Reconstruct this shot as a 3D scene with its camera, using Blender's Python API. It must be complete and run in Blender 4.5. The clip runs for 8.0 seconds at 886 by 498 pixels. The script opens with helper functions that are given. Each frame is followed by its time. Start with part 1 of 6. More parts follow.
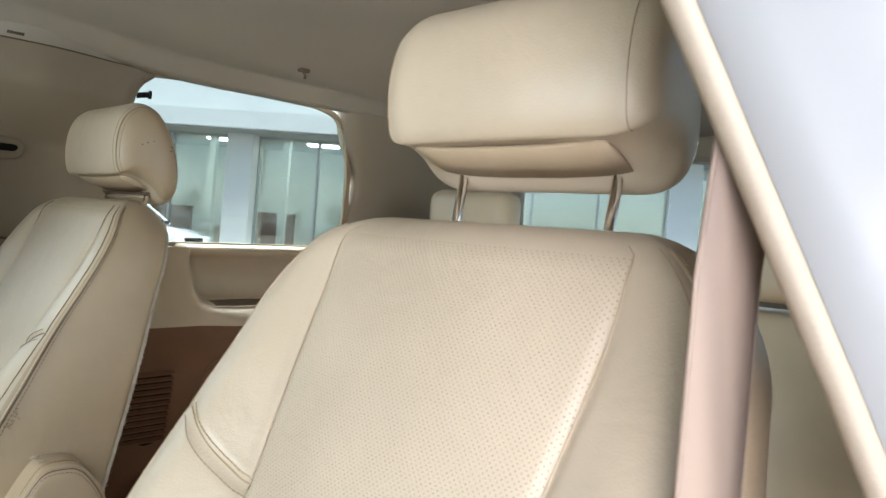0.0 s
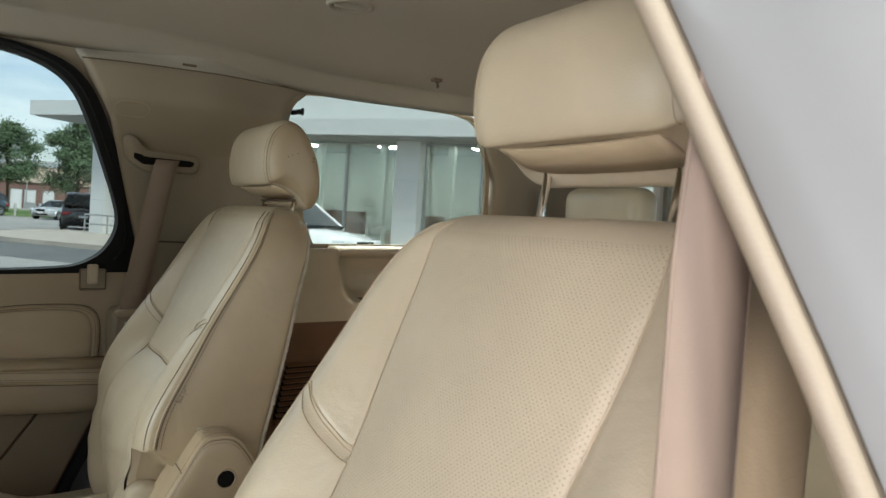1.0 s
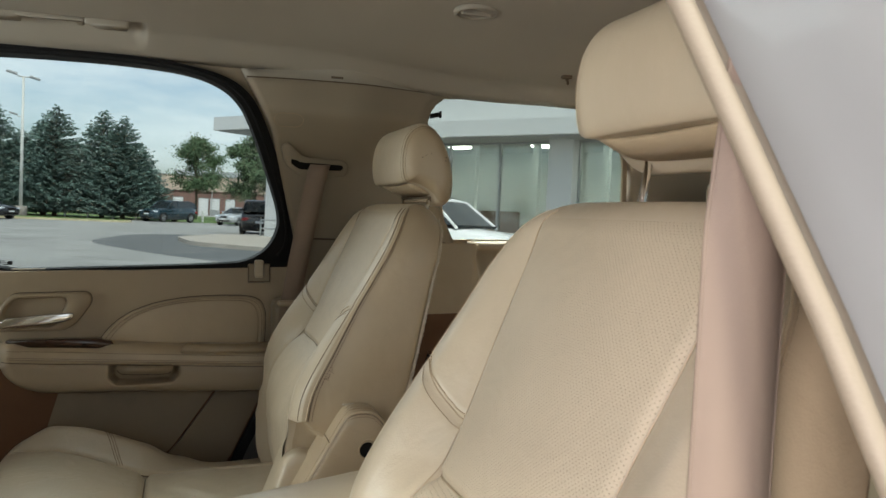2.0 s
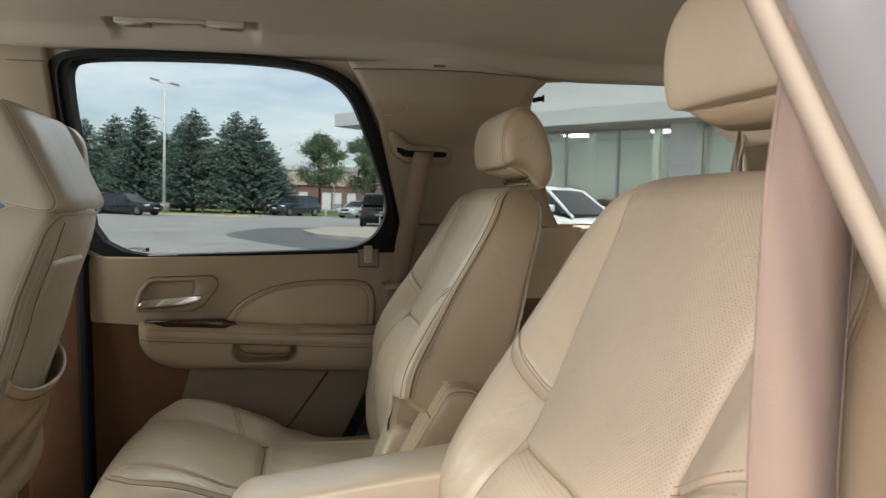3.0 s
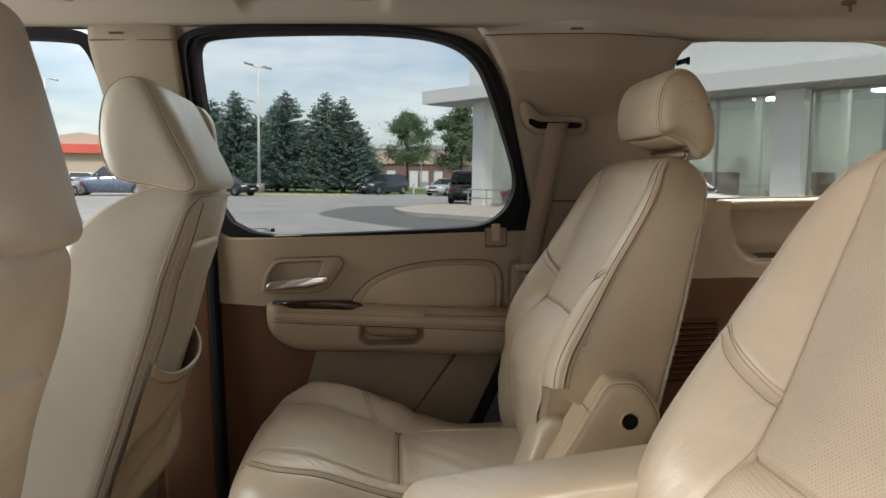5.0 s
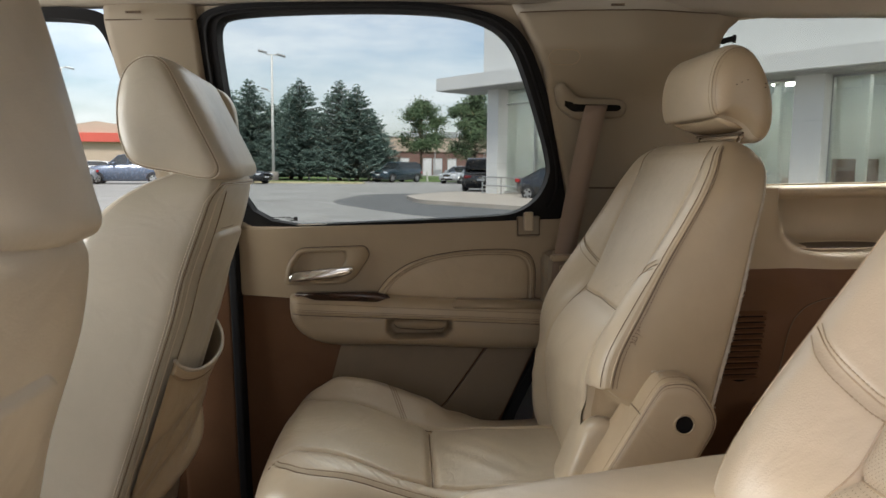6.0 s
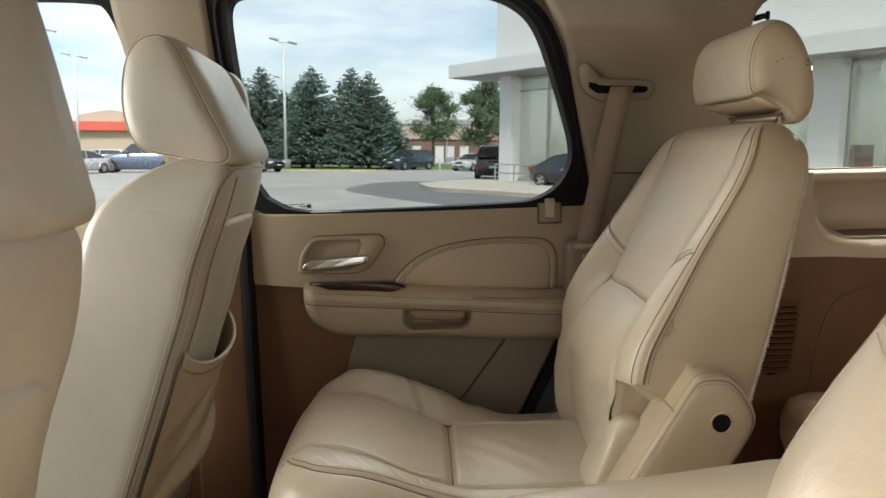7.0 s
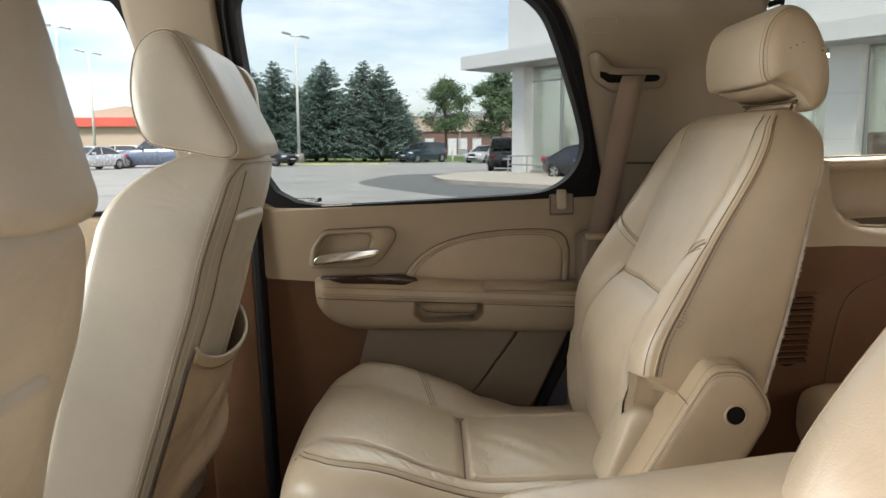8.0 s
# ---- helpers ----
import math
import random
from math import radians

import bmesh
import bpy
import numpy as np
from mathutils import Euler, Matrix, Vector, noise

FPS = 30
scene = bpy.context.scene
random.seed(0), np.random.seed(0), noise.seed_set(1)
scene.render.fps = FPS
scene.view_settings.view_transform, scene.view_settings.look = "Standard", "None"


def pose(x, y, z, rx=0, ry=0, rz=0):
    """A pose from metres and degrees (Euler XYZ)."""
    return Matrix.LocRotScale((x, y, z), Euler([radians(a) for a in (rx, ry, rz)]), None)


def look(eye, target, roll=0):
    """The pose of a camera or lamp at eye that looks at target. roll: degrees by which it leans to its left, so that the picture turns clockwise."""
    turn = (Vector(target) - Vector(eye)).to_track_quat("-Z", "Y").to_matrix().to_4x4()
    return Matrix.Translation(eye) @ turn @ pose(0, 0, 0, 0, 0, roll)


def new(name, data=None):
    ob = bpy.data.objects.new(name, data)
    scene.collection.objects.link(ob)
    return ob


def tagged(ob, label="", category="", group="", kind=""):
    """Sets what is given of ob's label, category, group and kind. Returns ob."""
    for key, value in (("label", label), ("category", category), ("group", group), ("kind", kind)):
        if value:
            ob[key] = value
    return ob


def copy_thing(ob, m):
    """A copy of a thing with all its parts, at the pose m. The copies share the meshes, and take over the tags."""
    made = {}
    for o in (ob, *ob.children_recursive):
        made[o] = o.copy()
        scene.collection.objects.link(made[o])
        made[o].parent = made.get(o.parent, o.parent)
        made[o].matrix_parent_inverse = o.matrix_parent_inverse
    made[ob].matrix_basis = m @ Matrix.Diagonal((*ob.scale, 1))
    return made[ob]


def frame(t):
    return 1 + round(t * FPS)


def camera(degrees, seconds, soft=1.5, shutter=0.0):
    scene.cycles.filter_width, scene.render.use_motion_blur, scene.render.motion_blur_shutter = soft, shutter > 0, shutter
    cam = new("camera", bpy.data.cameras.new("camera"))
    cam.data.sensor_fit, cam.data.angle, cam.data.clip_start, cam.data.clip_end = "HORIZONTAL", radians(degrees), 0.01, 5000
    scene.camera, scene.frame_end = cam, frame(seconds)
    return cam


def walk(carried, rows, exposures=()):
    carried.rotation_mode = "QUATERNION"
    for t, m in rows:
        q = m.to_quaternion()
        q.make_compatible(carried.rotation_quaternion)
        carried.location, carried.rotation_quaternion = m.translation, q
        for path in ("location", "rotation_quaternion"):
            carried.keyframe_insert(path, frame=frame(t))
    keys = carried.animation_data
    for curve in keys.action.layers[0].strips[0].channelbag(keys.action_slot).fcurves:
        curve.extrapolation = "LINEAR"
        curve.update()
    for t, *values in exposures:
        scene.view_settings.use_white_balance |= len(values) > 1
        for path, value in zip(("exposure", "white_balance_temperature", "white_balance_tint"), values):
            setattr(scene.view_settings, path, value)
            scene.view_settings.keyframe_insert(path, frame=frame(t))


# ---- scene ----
cam = camera(63.3, 8.0)
cam.data.dof.use_dof, cam.data.dof.focus_distance, cam.data.dof.aperture_fstop = True, 1.9, 18.0
# The parked vehicle stands nose-down by 1.7 degrees; its own frame has x to the tail, y to the passenger side.
PIVOT = Vector((0, 0.957, 1.3))
CAR = Matrix.Translation(PIVOT) @ pose(0, 0, 0, 0, -1.72, 0) @ Matrix.Translation(-PIVOT)
PATH = [
    (0.0, -0.0033, 0.1327, 1.4566, -45.396, -2.085, -3.844),
    (0.5, 0.0152, 0.0879, 1.4578, -38.900, -2.419, -3.186),
    (1.0, 0.0230, 0.0437, 1.4563, -32.169, -2.679, -2.460),
    (1.5, 0.0296, -0.0008, 1.4525, -25.697, -2.866, -1.713),
    (2.0, 0.0377, -0.0359, 1.4471, -19.845, -3.066, -1.167),
    (3.5, 0.0691, -0.0649, 1.4305, -7.383, -4.243, 0.410),
    (4.0, 0.0409, -0.0426, 1.4323, -5.382, -4.790, 0.755),
    (4.5, 0.0015, 0.0003, 1.4315, -4.325, -5.256, 0.858),
    (6.0, -0.0628, 0.1184, 1.4276, -2.536, -6.638, 1.059),
    (6.5, -0.0688, 0.1504, 1.4238, -1.970, -7.143, 1.135),
    (7.0, -0.0738, 0.1747, 1.4220, -1.536, -7.596, 1.263),
    (7.5, -0.0793, 0.1920, 1.4206, -1.030, -7.952, 1.502),
    (8.0, -0.0680, 0.1811, 1.4213, -0.413, -8.170, 1.911),
]
walk(cam, [(t, CAR @ pose(x, y, z, 90 + pitch, 0, yaw) @ pose(0, 0, 0, 0, 0, -roll)) for t, x, y, z, yaw, pitch, roll in PATH],
     exposures=[(0.0, 1.12, 5650, 3), (0.5, 0.74, 5800, 3), (1.0, 0.58, 6000, 2), (1.5, 0.43, 6150, 3), (2.0, 0.42, 6200, 4), (3.5, 0.47, 6450, 12), (4.5, 0.42, 6500, 13), (6.0, 0.50, 6500, 14), (7.0, 0.78, 6500, 10), (8.0, 0.87, 6500, 13)])

# ---- light ----
SUN_EL, SUN_AZ = 56, 180
world = bpy.data.worlds.new("world")
scene.world = world
world.use_nodes = True
wn, wl = world.node_tree.nodes, world.node_tree.links
wn.clear()
w_out, w_bg = wn.new("ShaderNodeOutputWorld"), wn.new("ShaderNodeBackground")
sky = wn.new("ShaderNodeTexSky")
sky.sky_type, sky.sun_disc = "NISHITA", False
sky.sun_elevation, sky.sun_rotation = radians(SUN_EL), radians(SUN_AZ)
sky.air_density, sky.dust_density = 1.0, 2.0
# thin streaky cloud over the blue
w_tc, w_map, w_n, w_ramp, w_mix = (wn.new("ShaderNodeTexCoord"), wn.new("ShaderNodeMapping"), wn.new("ShaderNodeTexNoise"),
                                   wn.new("ShaderNodeValToRGB"), wn.new("ShaderNodeMix"))
w_map.inputs["Scale"].default_value = (2.2, 2.2, 9.0)
w_n.inputs["Scale"].default_value, w_n.inputs["Detail"].default_value, w_n.inputs["Roughness"].default_value = 1.6, 8, 0.6
w_ramp.color_ramp.elements[0].position, w_ramp.color_ramp.elements[1].position = 0.33, 0.78
w_mix.data_type = "RGBA"
w_mix.inputs[7].default_value = (7.3, 7.45, 7.65, 1)
wl.new(w_tc.outputs["Generated"], w_map.inputs["Vector"])
wl.new(w_map.outputs["Vector"], w_n.inputs["Vector"])
wl.new(w_n.outputs["Fac"], w_ramp.inputs["Fac"])
wl.new(w_ramp.outputs["Color"], w_mix.inputs[0])
wl.new(sky.outputs["Color"], w_mix.inputs[6])
wl.new(w_mix.outputs[2], w_bg.inputs["Color"])
w_bg.inputs["Strength"].default_value = 0.142
wl.new(w_bg.outputs["Background"], w_out.inputs["Surface"])

sun = new("sun", bpy.data.lights.new("sun", "SUN"))
sun.data.energy, sun.data.angle, sun.data.color = 3.35, radians(12.0), (1.0, 0.95, 0.87)
_el, _az = radians(SUN_EL), radians(SUN_AZ)
SUN_DIR = Vector((math.sin(_az) * math.cos(_el), math.cos(_az) * math.cos(_el), math.sin(_el)))
sun.matrix_world = look(SUN_DIR * 50, (0, 0, 0))


def fill_lamp(name, eye, target, sx, sy, power, color=(1, 1, 1), spread=180):
    """An added fill lamp that boosts the sky's light at an opening."""
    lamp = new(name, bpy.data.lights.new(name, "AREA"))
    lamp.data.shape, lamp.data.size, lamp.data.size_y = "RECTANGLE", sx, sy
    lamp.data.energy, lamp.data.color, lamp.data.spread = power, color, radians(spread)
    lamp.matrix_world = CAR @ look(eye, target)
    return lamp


# added outside the doorway, aimed at the near seat
fill_lamp("doorway_fill", (-0.40, -0.36, 1.45), (0.75, 0.25, 1.25), 0.5, 0.9, 3.0, (1.0, 0.88, 0.92), 80)
# added outside and above the far window to lift the cushion
fill_lamp("far_window_fill", (-0.15, 2.75, 2.45), (-0.15, 1.30, 1.00), 1.6, 1.0, 7.0, (1.0, 0.985, 0.93), 110)
# added at the near quarter glass to brighten the far quarter panel
fill_lamp("near_quarter_fill", (0.98, 0.06, 1.58), (1.05, 1.72, 1.24), 0.45, 0.3, 0.6, (1.0, 0.97, 0.9), 90)
# added ahead of the windscreen to brighten the seat fronts
fill_lamp("windshield_fill", (-1.75, 0.957, 1.5), (0.0, 0.957, 1.2), 1.3, 0.6, 20, (0.96, 0.99, 0.97))
# added outside and above the quarter window to brighten the ledge
fill_lamp("quarter_window_fill", (1.32, 2.35, 2.15), (0.85, 1.64, 1.25), 0.6, 0.4, 4.2, (1.0, 0.97, 0.84), 70)

# ---- materials ----
def principled(name):
    m = bpy.data.materials.new(name)
    m.use_nodes = True
    return m, m.node_tree.nodes, m.node_tree.links, m.node_tree.nodes["Principled BSDF"]


def surface(name, color, rough=0.5, metal=0.0, vary=0.12, scale=6.0, bump=0.15, grain=400.0, stain=0.0, spec=0.5, coat=0.0, dist=0.001):
    """A surface with broad tone changes, fine grain in the relief and uneven gloss."""
    m, n, l, p = principled(name)
    tc = n.new("ShaderNodeTexCoord")
    broad, fine = n.new("ShaderNodeTexNoise"), n.new("ShaderNodeTexNoise")
    broad.inputs["Scale"].default_value, broad.inputs["Detail"].default_value = scale, 6
    fine.inputs["Scale"].default_value, fine.inputs["Detail"].default_value = grain, 3
    l.new(tc.outputs["Object"], broad.inputs["Vector"])
    l.new(tc.outputs["Object"], fine.inputs["Vector"])
    hsv, rng, rnd = n.new("ShaderNodeHueSaturation"), n.new("ShaderNodeMapRange"), n.new("ShaderNodeMapRange")
    hsv.inputs["Color"].default_value = (*color, 1)
    rng.inputs["From Min"].default_value, rng.inputs["From Max"].default_value = 0.3, 0.7
    rng.inputs["To Min"].default_value, rng.inputs["To Max"].default_value = 1 - vary, 1 + vary
    l.new(broad.outputs["Fac"], rng.inputs["Value"])
    l.new(rng.outputs["Result"], hsv.inputs["Value"])
    last = hsv.outputs["Color"]
    if stain:
        st, ramp, mix = n.new("ShaderNodeTexNoise"), n.new("ShaderNodeValToRGB"), n.new("ShaderNodeMix")
        st.inputs["Scale"].default_value, st.inputs["Detail"].default_value = scale * 2.7, 9
        l.new(tc.outputs["Object"], st.inputs["Vector"])
        ramp.color_ramp.elements[0].position, ramp.color_ramp.elements[1].position = 0.52, 0.75
        ramp.color_ramp.elements[1].color = (stain, stain, stain, 1)
        mix.data_type = "RGBA"
        mix.inputs[7].default_value = (color[0] * 0.5, color[1] * 0.46, color[2] * 0.42, 1)
        l.new(st.outputs["Fac"], ramp.inputs["Fac"])
        l.new(ramp.outputs["Color"], mix.inputs[0])
        l.new(last, mix.inputs[6])
        last = mix.outputs[2]
    l.new(last, p.inputs["Base Color"])
    rnd.inputs["To Min"].default_value, rnd.inputs["To Max"].default_value = max(rough - 0.08, 0.02), min(rough + 0.1, 1)
    l.new(broad.outputs["Fac"], rnd.inputs["Value"])
    l.new(rnd.outputs["Result"], p.inputs["Roughness"])
    b = n.new("ShaderNodeBump")
    b.inputs["Strength"].default_value, b.inputs["Distance"].default_value = bump, dist
    l.new(fine.outputs["Fac"], b.inputs["Height"])
    l.new(b.outputs["Normal"], p.inputs["Normal"])
    p.inputs["Metallic"].default_value = metal
    p.inputs["Specular IOR Level"].default_value = spec
    p.inputs["Coat Weight"].default_value = coat
    return m


def leather(name, color, rough=0.29, perforated=False, creased=0.0):
    """Grained leather: cell-like pores, soft creases, worn tone; punched holes on an even raster where perforated."""
    m, n, l, p = principled(name)
    tc = n.new("ShaderNodeTexCoord")
    broad, mid, cell = n.new("ShaderNodeTexNoise"), n.new("ShaderNodeTexNoise"), n.new("ShaderNodeTexVoronoi")
    broad.inputs["Scale"].default_value, broad.inputs["Detail"].default_value = 5, 5
    mid.inputs["Scale"].default_value, mid.inputs["Detail"].default_value, mid.inputs["Distortion"].default_value = 28, 6, 1.2
    cell.inputs["Scale"].default_value = 620
    for t in (broad, mid, cell):
        l.new(tc.outputs["Object"], t.inputs["Vector"])
    hsv, rng = n.new("ShaderNodeHueSaturation"), n.new("ShaderNodeMapRange")
    hsv.inputs["Color"].default_value = (*color, 1)
    rng.inputs["From Min"].default_value, rng.inputs["From Max"].default_value = 0.3, 0.7
    rng.inputs["To Min"].default_value, rng.inputs["To Max"].default_value = 0.84, 1.08
    l.new(broad.outputs["Fac"], rng.inputs["Value"])
    l.new(rng.outputs["Result"], hsv.inputs["Value"])
    last = hsv.outputs["Color"]
    add, b = n.new("ShaderNodeMath"), n.new("ShaderNodeBump")
    add.operation = "MULTIPLY_ADD"
    add.inputs[1].default_value = 0.9
    l.new(mid.outputs["Fac"], add.inputs[0])
    l.new(cell.outputs["Distance"], add.inputs[2])
    b.inputs["Strength"].default_value, b.inputs["Distance"].default_value = 0.11, 0.0016
    l.new(add.outputs["Value"], b.inputs["Height"])
    fold, fb = n.new("ShaderNodeTexNoise"), n.new("ShaderNodeBump")
    fold.inputs["Scale"].default_value, fold.inputs["Detail"].default_value, fold.inputs["Distortion"].default_value = 13, 2.5, 1.6
    l.new(tc.outputs["Object"], fold.inputs["Vector"])
    fb.inputs["Strength"].default_value, fb.inputs["Distance"].default_value = 0.22, 0.007
    l.new(fold.outputs["Fac"], fb.inputs["Height"])
    l.new(fb.outputs["Normal"], b.inputs["Normal"])
    l.new(b.outputs["Normal"], p.inputs["Normal"])
    if creased:
        # long shallow creases, gathered in patches
        warp, crack, line, patch_, cut, cb = (n.new("ShaderNodeVectorMath"), n.new("ShaderNodeTexVoronoi"), n.new("ShaderNodeMapRange"), n.new("ShaderNodeMapRange"),
                                              n.new("ShaderNodeMath"), n.new("ShaderNodeBump"))
        warp.operation = "MULTIPLY_ADD"
        warp.inputs[1].default_value = (0.10, 0.10, 0.10)
        l.new(fold.outputs["Color"], warp.inputs[0])
        l.new(tc.outputs["Object"], warp.inputs[2])
        crack.feature, crack.inputs["Scale"].default_value = "DISTANCE_TO_EDGE", 17
        l.new(warp.outputs["Vector"], crack.inputs["Vector"])
        line.inputs["From Max"].default_value = 0.09
        line.interpolation_type = "SMOOTHSTEP"
        l.new(crack.outputs["Distance"], line.inputs["Value"])
        patch_.inputs["From Min"].default_value, patch_.inputs["From Max"].default_value = 0.46, 0.60
        l.new(broad.outputs["Fac"], patch_.inputs["Value"])
        cut.operation = "MULTIPLY"
        cut.inputs[1].default_value = creased
        l.new(patch_.outputs["Result"], cut.inputs[0])
        l.new(cut.outputs["Value"], cb.inputs["Strength"])
        cb.inputs["Distance"].default_value = 0.003
        l.new(line.outputs["Result"], cb.inputs["Height"])
        l.new(cb.outputs["Normal"], fb.inputs["Normal"])
    if perforated:
        sep, wa, wb = n.new("ShaderNodeSeparateXYZ"), n.new("ShaderNodeMath"), n.new("ShaderNodeMath")
        l.new(tc.outputs["UV"], sep.inputs["Vector"])
        mul, low, mix = n.new("ShaderNodeMath"), n.new("ShaderNodeMapRange"), n.new("ShaderNodeMix")
        for w, axis in ((wa, 0), (wb, 1)):
            sc = n.new("ShaderNodeMath")
            sc.operation = "MULTIPLY"
            sc.inputs[1].default_value = 2 * math.pi / 0.0048
            l.new(sep.outputs[axis], sc.inputs[0])
            w.operation = "SINE"
            l.new(sc.outputs["Value"], w.inputs[0])
        mul.operation = "MULTIPLY"
        l.new(wa.outputs["Value"], mul.inputs[0])
        l.new(wb.outputs["Value"], mul.inputs[1])
        low.inputs["From Min"].default_value, low.inputs["From Max"].default_value = 0.80, 0.95
        l.new(mul.outputs["Value"], low.inputs["Value"])
        mix.data_type = "RGBA"
        mix.inputs[7].default_value = (color[0] * 0.16, color[1] * 0.14, color[2] * 0.12, 1)
        l.new(low.outputs["Result"], mix.inputs[0])
        l.new(last, mix.inputs[6])
        last = mix.outputs[2]
    l.new(last, p.inputs["Base Color"])
    rr = n.new("ShaderNodeMapRange")
    rr.inputs["To Min"].default_value, rr.inputs["To Max"].default_value = rough - 0.06, rough + 0.14
    l.new(mid.outputs["Fac"], rr.inputs["Value"])
    l.new(rr.outputs["Result"], p.inputs["Roughness"])
    return m


def glass(name, tint, ior=1.35):
    m, n, l, p = principled(name)
    n.remove(p)
    mix, tr, gl, fr = n.new("ShaderNodeMixShader"), n.new("ShaderNodeBsdfTransparent"), n.new("ShaderNodeBsdfGlossy"), n.new("ShaderNodeFresnel")
    tr.inputs["Color"].default_value = (*tint, 1)
    gl.inputs["Roughness"].default_value = 0.02
    fr.inputs["IOR"].default_value = ior
    l.new(fr.outputs["Fac"], mix.inputs[0])
    l.new(tr.outputs["BSDF"], mix.inputs[1])
    l.new(gl.outputs["BSDF"], mix.inputs[2])
    l.new(mix.outputs["Shader"], n["Material Output"].inputs["Surface"])
    return m


def shop_glass(name, tint):
    """Coated plate glass: an even reflection that grows towards grazing angles."""
    m, n, l, p = principled(name)
    n.remove(p)
    mix, tr, gl = n.new("ShaderNodeMixShader"), n.new("ShaderNodeBsdfTransparent"), n.new("ShaderNodeBsdfGlossy")
    lw, pw, rng = n.new("ShaderNodeLayerWeight"), n.new("ShaderNodeMath"), n.new("ShaderNodeMapRange")
    tr.inputs["Color"].default_value = (*tint, 1)
    gl.inputs["Roughness"].default_value = 0.03
    lw.inputs["Blend"].default_value = 0.5
    pw.operation, pw.inputs[1].default_value = "POWER", 4.0
    rng.inputs["To Min"].default_value, rng.inputs["To Max"].default_value = 0.14, 0.8
    l.new(lw.outputs["Facing"], pw.inputs[0])
    l.new(pw.outputs["Value"], rng.inputs["Value"])
    l.new(rng.outputs["Result"], mix.inputs[0])
    l.new(tr.outputs["BSDF"], mix.inputs[1])
    l.new(gl.outputs["BSDF"], mix.inputs[2])
    l.new(mix.outputs["Shader"], n["Material Output"].inputs["Surface"])
    return m


def foliage(name, dark, light):
    m, n, l, p = principled(name)
    geo, ramp = n.new("ShaderNodeNewGeometry"), n.new("ShaderNodeValToRGB")
    ramp.color_ramp.elements[0].color, ramp.color_ramp.elements[1].color = (*dark, 1), (*light, 1)
    l.new(geo.outputs["Random Per Island"], ramp.inputs["Fac"])
    l.new(ramp.outputs["Color"], p.inputs["Base Color"])
    p.inputs["Roughness"].default_value = 0.75
    return m


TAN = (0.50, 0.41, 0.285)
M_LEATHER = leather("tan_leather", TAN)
M_WORN = leather("worn_tan_leather", TAN, creased=0.22)
M_PERF = leather("perforated_tan_leather", TAN, 0.42, True)
# Browner side leather; warm bounced light is partly put into the tone.
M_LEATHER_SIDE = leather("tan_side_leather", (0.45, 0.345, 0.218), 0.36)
# Same leather as the fronts; the flank's shade is put into the colour.
M_FLANK = leather("shade_toned_leather", (0.40, 0.305, 0.19), 0.36)
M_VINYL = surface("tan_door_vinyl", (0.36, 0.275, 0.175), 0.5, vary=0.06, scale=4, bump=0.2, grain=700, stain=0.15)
# Door vinyl with carpet bounce and shade put into the colour.
M_KICK = surface("shaded_kick_vinyl", (0.225, 0.165, 0.10), 0.55, vary=0.07, scale=4, bump=0.2, grain=700, stain=0.25)
M_FRONT = leather("front_seat_leather", (0.45, 0.40, 0.308), 0.34)
M_VINYL_LOW = surface("brown_lower_trim", (0.120, 0.056, 0.025), 0.62, vary=0.08, scale=5, bump=0.25, grain=600, stain=0.3, spec=0.25)
M_PILLAR = surface("beige_pillar_trim", (0.275, 0.222, 0.155), 0.6, vary=0.05, scale=3, bump=0.3, grain=500)
M_HEADLINER = surface("headliner_cloth", (0.385, 0.34, 0.275), 0.95, vary=0.05, scale=3, bump=0.5, grain=900)
M_CARPET = surface("brown_carpet", (0.16, 0.095, 0.06), 1.0, vary=0.25, scale=20, bump=1.0, grain=900, dist=0.004)
M_BELT = surface("woven_belt", (0.25, 0.18, 0.13), 0.75, vary=0.06, scale=12, bump=0.4, grain=1200)
M_RUBBER = surface("black_seal_rubber", (0.014, 0.0135, 0.0135), 0.8, vary=0.1, bump=0.1, spec=0.2)
# Fills uncut holes, slots and gaps; their shade is its colour.
M_DARK = surface("dark_void_fill", (0.01, 0.009, 0.008), 0.9, vary=0.1, spec=0.1)
M_CHROME = surface("chrome", (0.82, 0.80, 0.77), 0.12, metal=1.0, vary=0.03, bump=0.0)
M_WOOD = surface("dark_walnut_trim", (0.045, 0.02, 0.012), 0.2, vary=0.4, scale=30, bump=0.0, coat=0.6)
M_THREAD = surface("pale_thread", (0.66, 0.58, 0.46), 0.8, vary=0.1)
M_STITCH = surface("stitch_thread", (0.20, 0.135, 0.08), 0.8, vary=0.1)
M_SEAM = surface("seam_shadow_leather", (0.10, 0.065, 0.036), 0.7, vary=0.1)
M_SEWN = surface("sewn_leather_seam", (0.17, 0.118, 0.07), 0.7, vary=0.1)
M_FRINGE = surface("pale_worn_edging", (0.52, 0.46, 0.36), 0.95, vary=0.2, scale=60, bump=0.8, grain=800)
M_PEDESTAL = surface("tan_seat_plastic", (0.36, 0.27, 0.17), 0.55, vary=0.05)
M_PAINT = surface("silver_body_paint", (0.235, 0.228, 0.215), 0.4, metal=0.0, vary=0.02, bump=0.02, coat=0.15)
M_SCREEN = surface("dark_screen_glass", (0.012, 0.014, 0.02), 0.15, vary=0.05, bump=0.0)
M_GLASS = glass("tinted_side_glass", (0.77, 0.80, 0.79))
M_GLASS_QUARTER = glass("light_quarter_glass", (0.75, 0.78, 0.76))
M_GLASS_CLEAR = glass("clear_front_glass", (0.93, 0.95, 0.94))
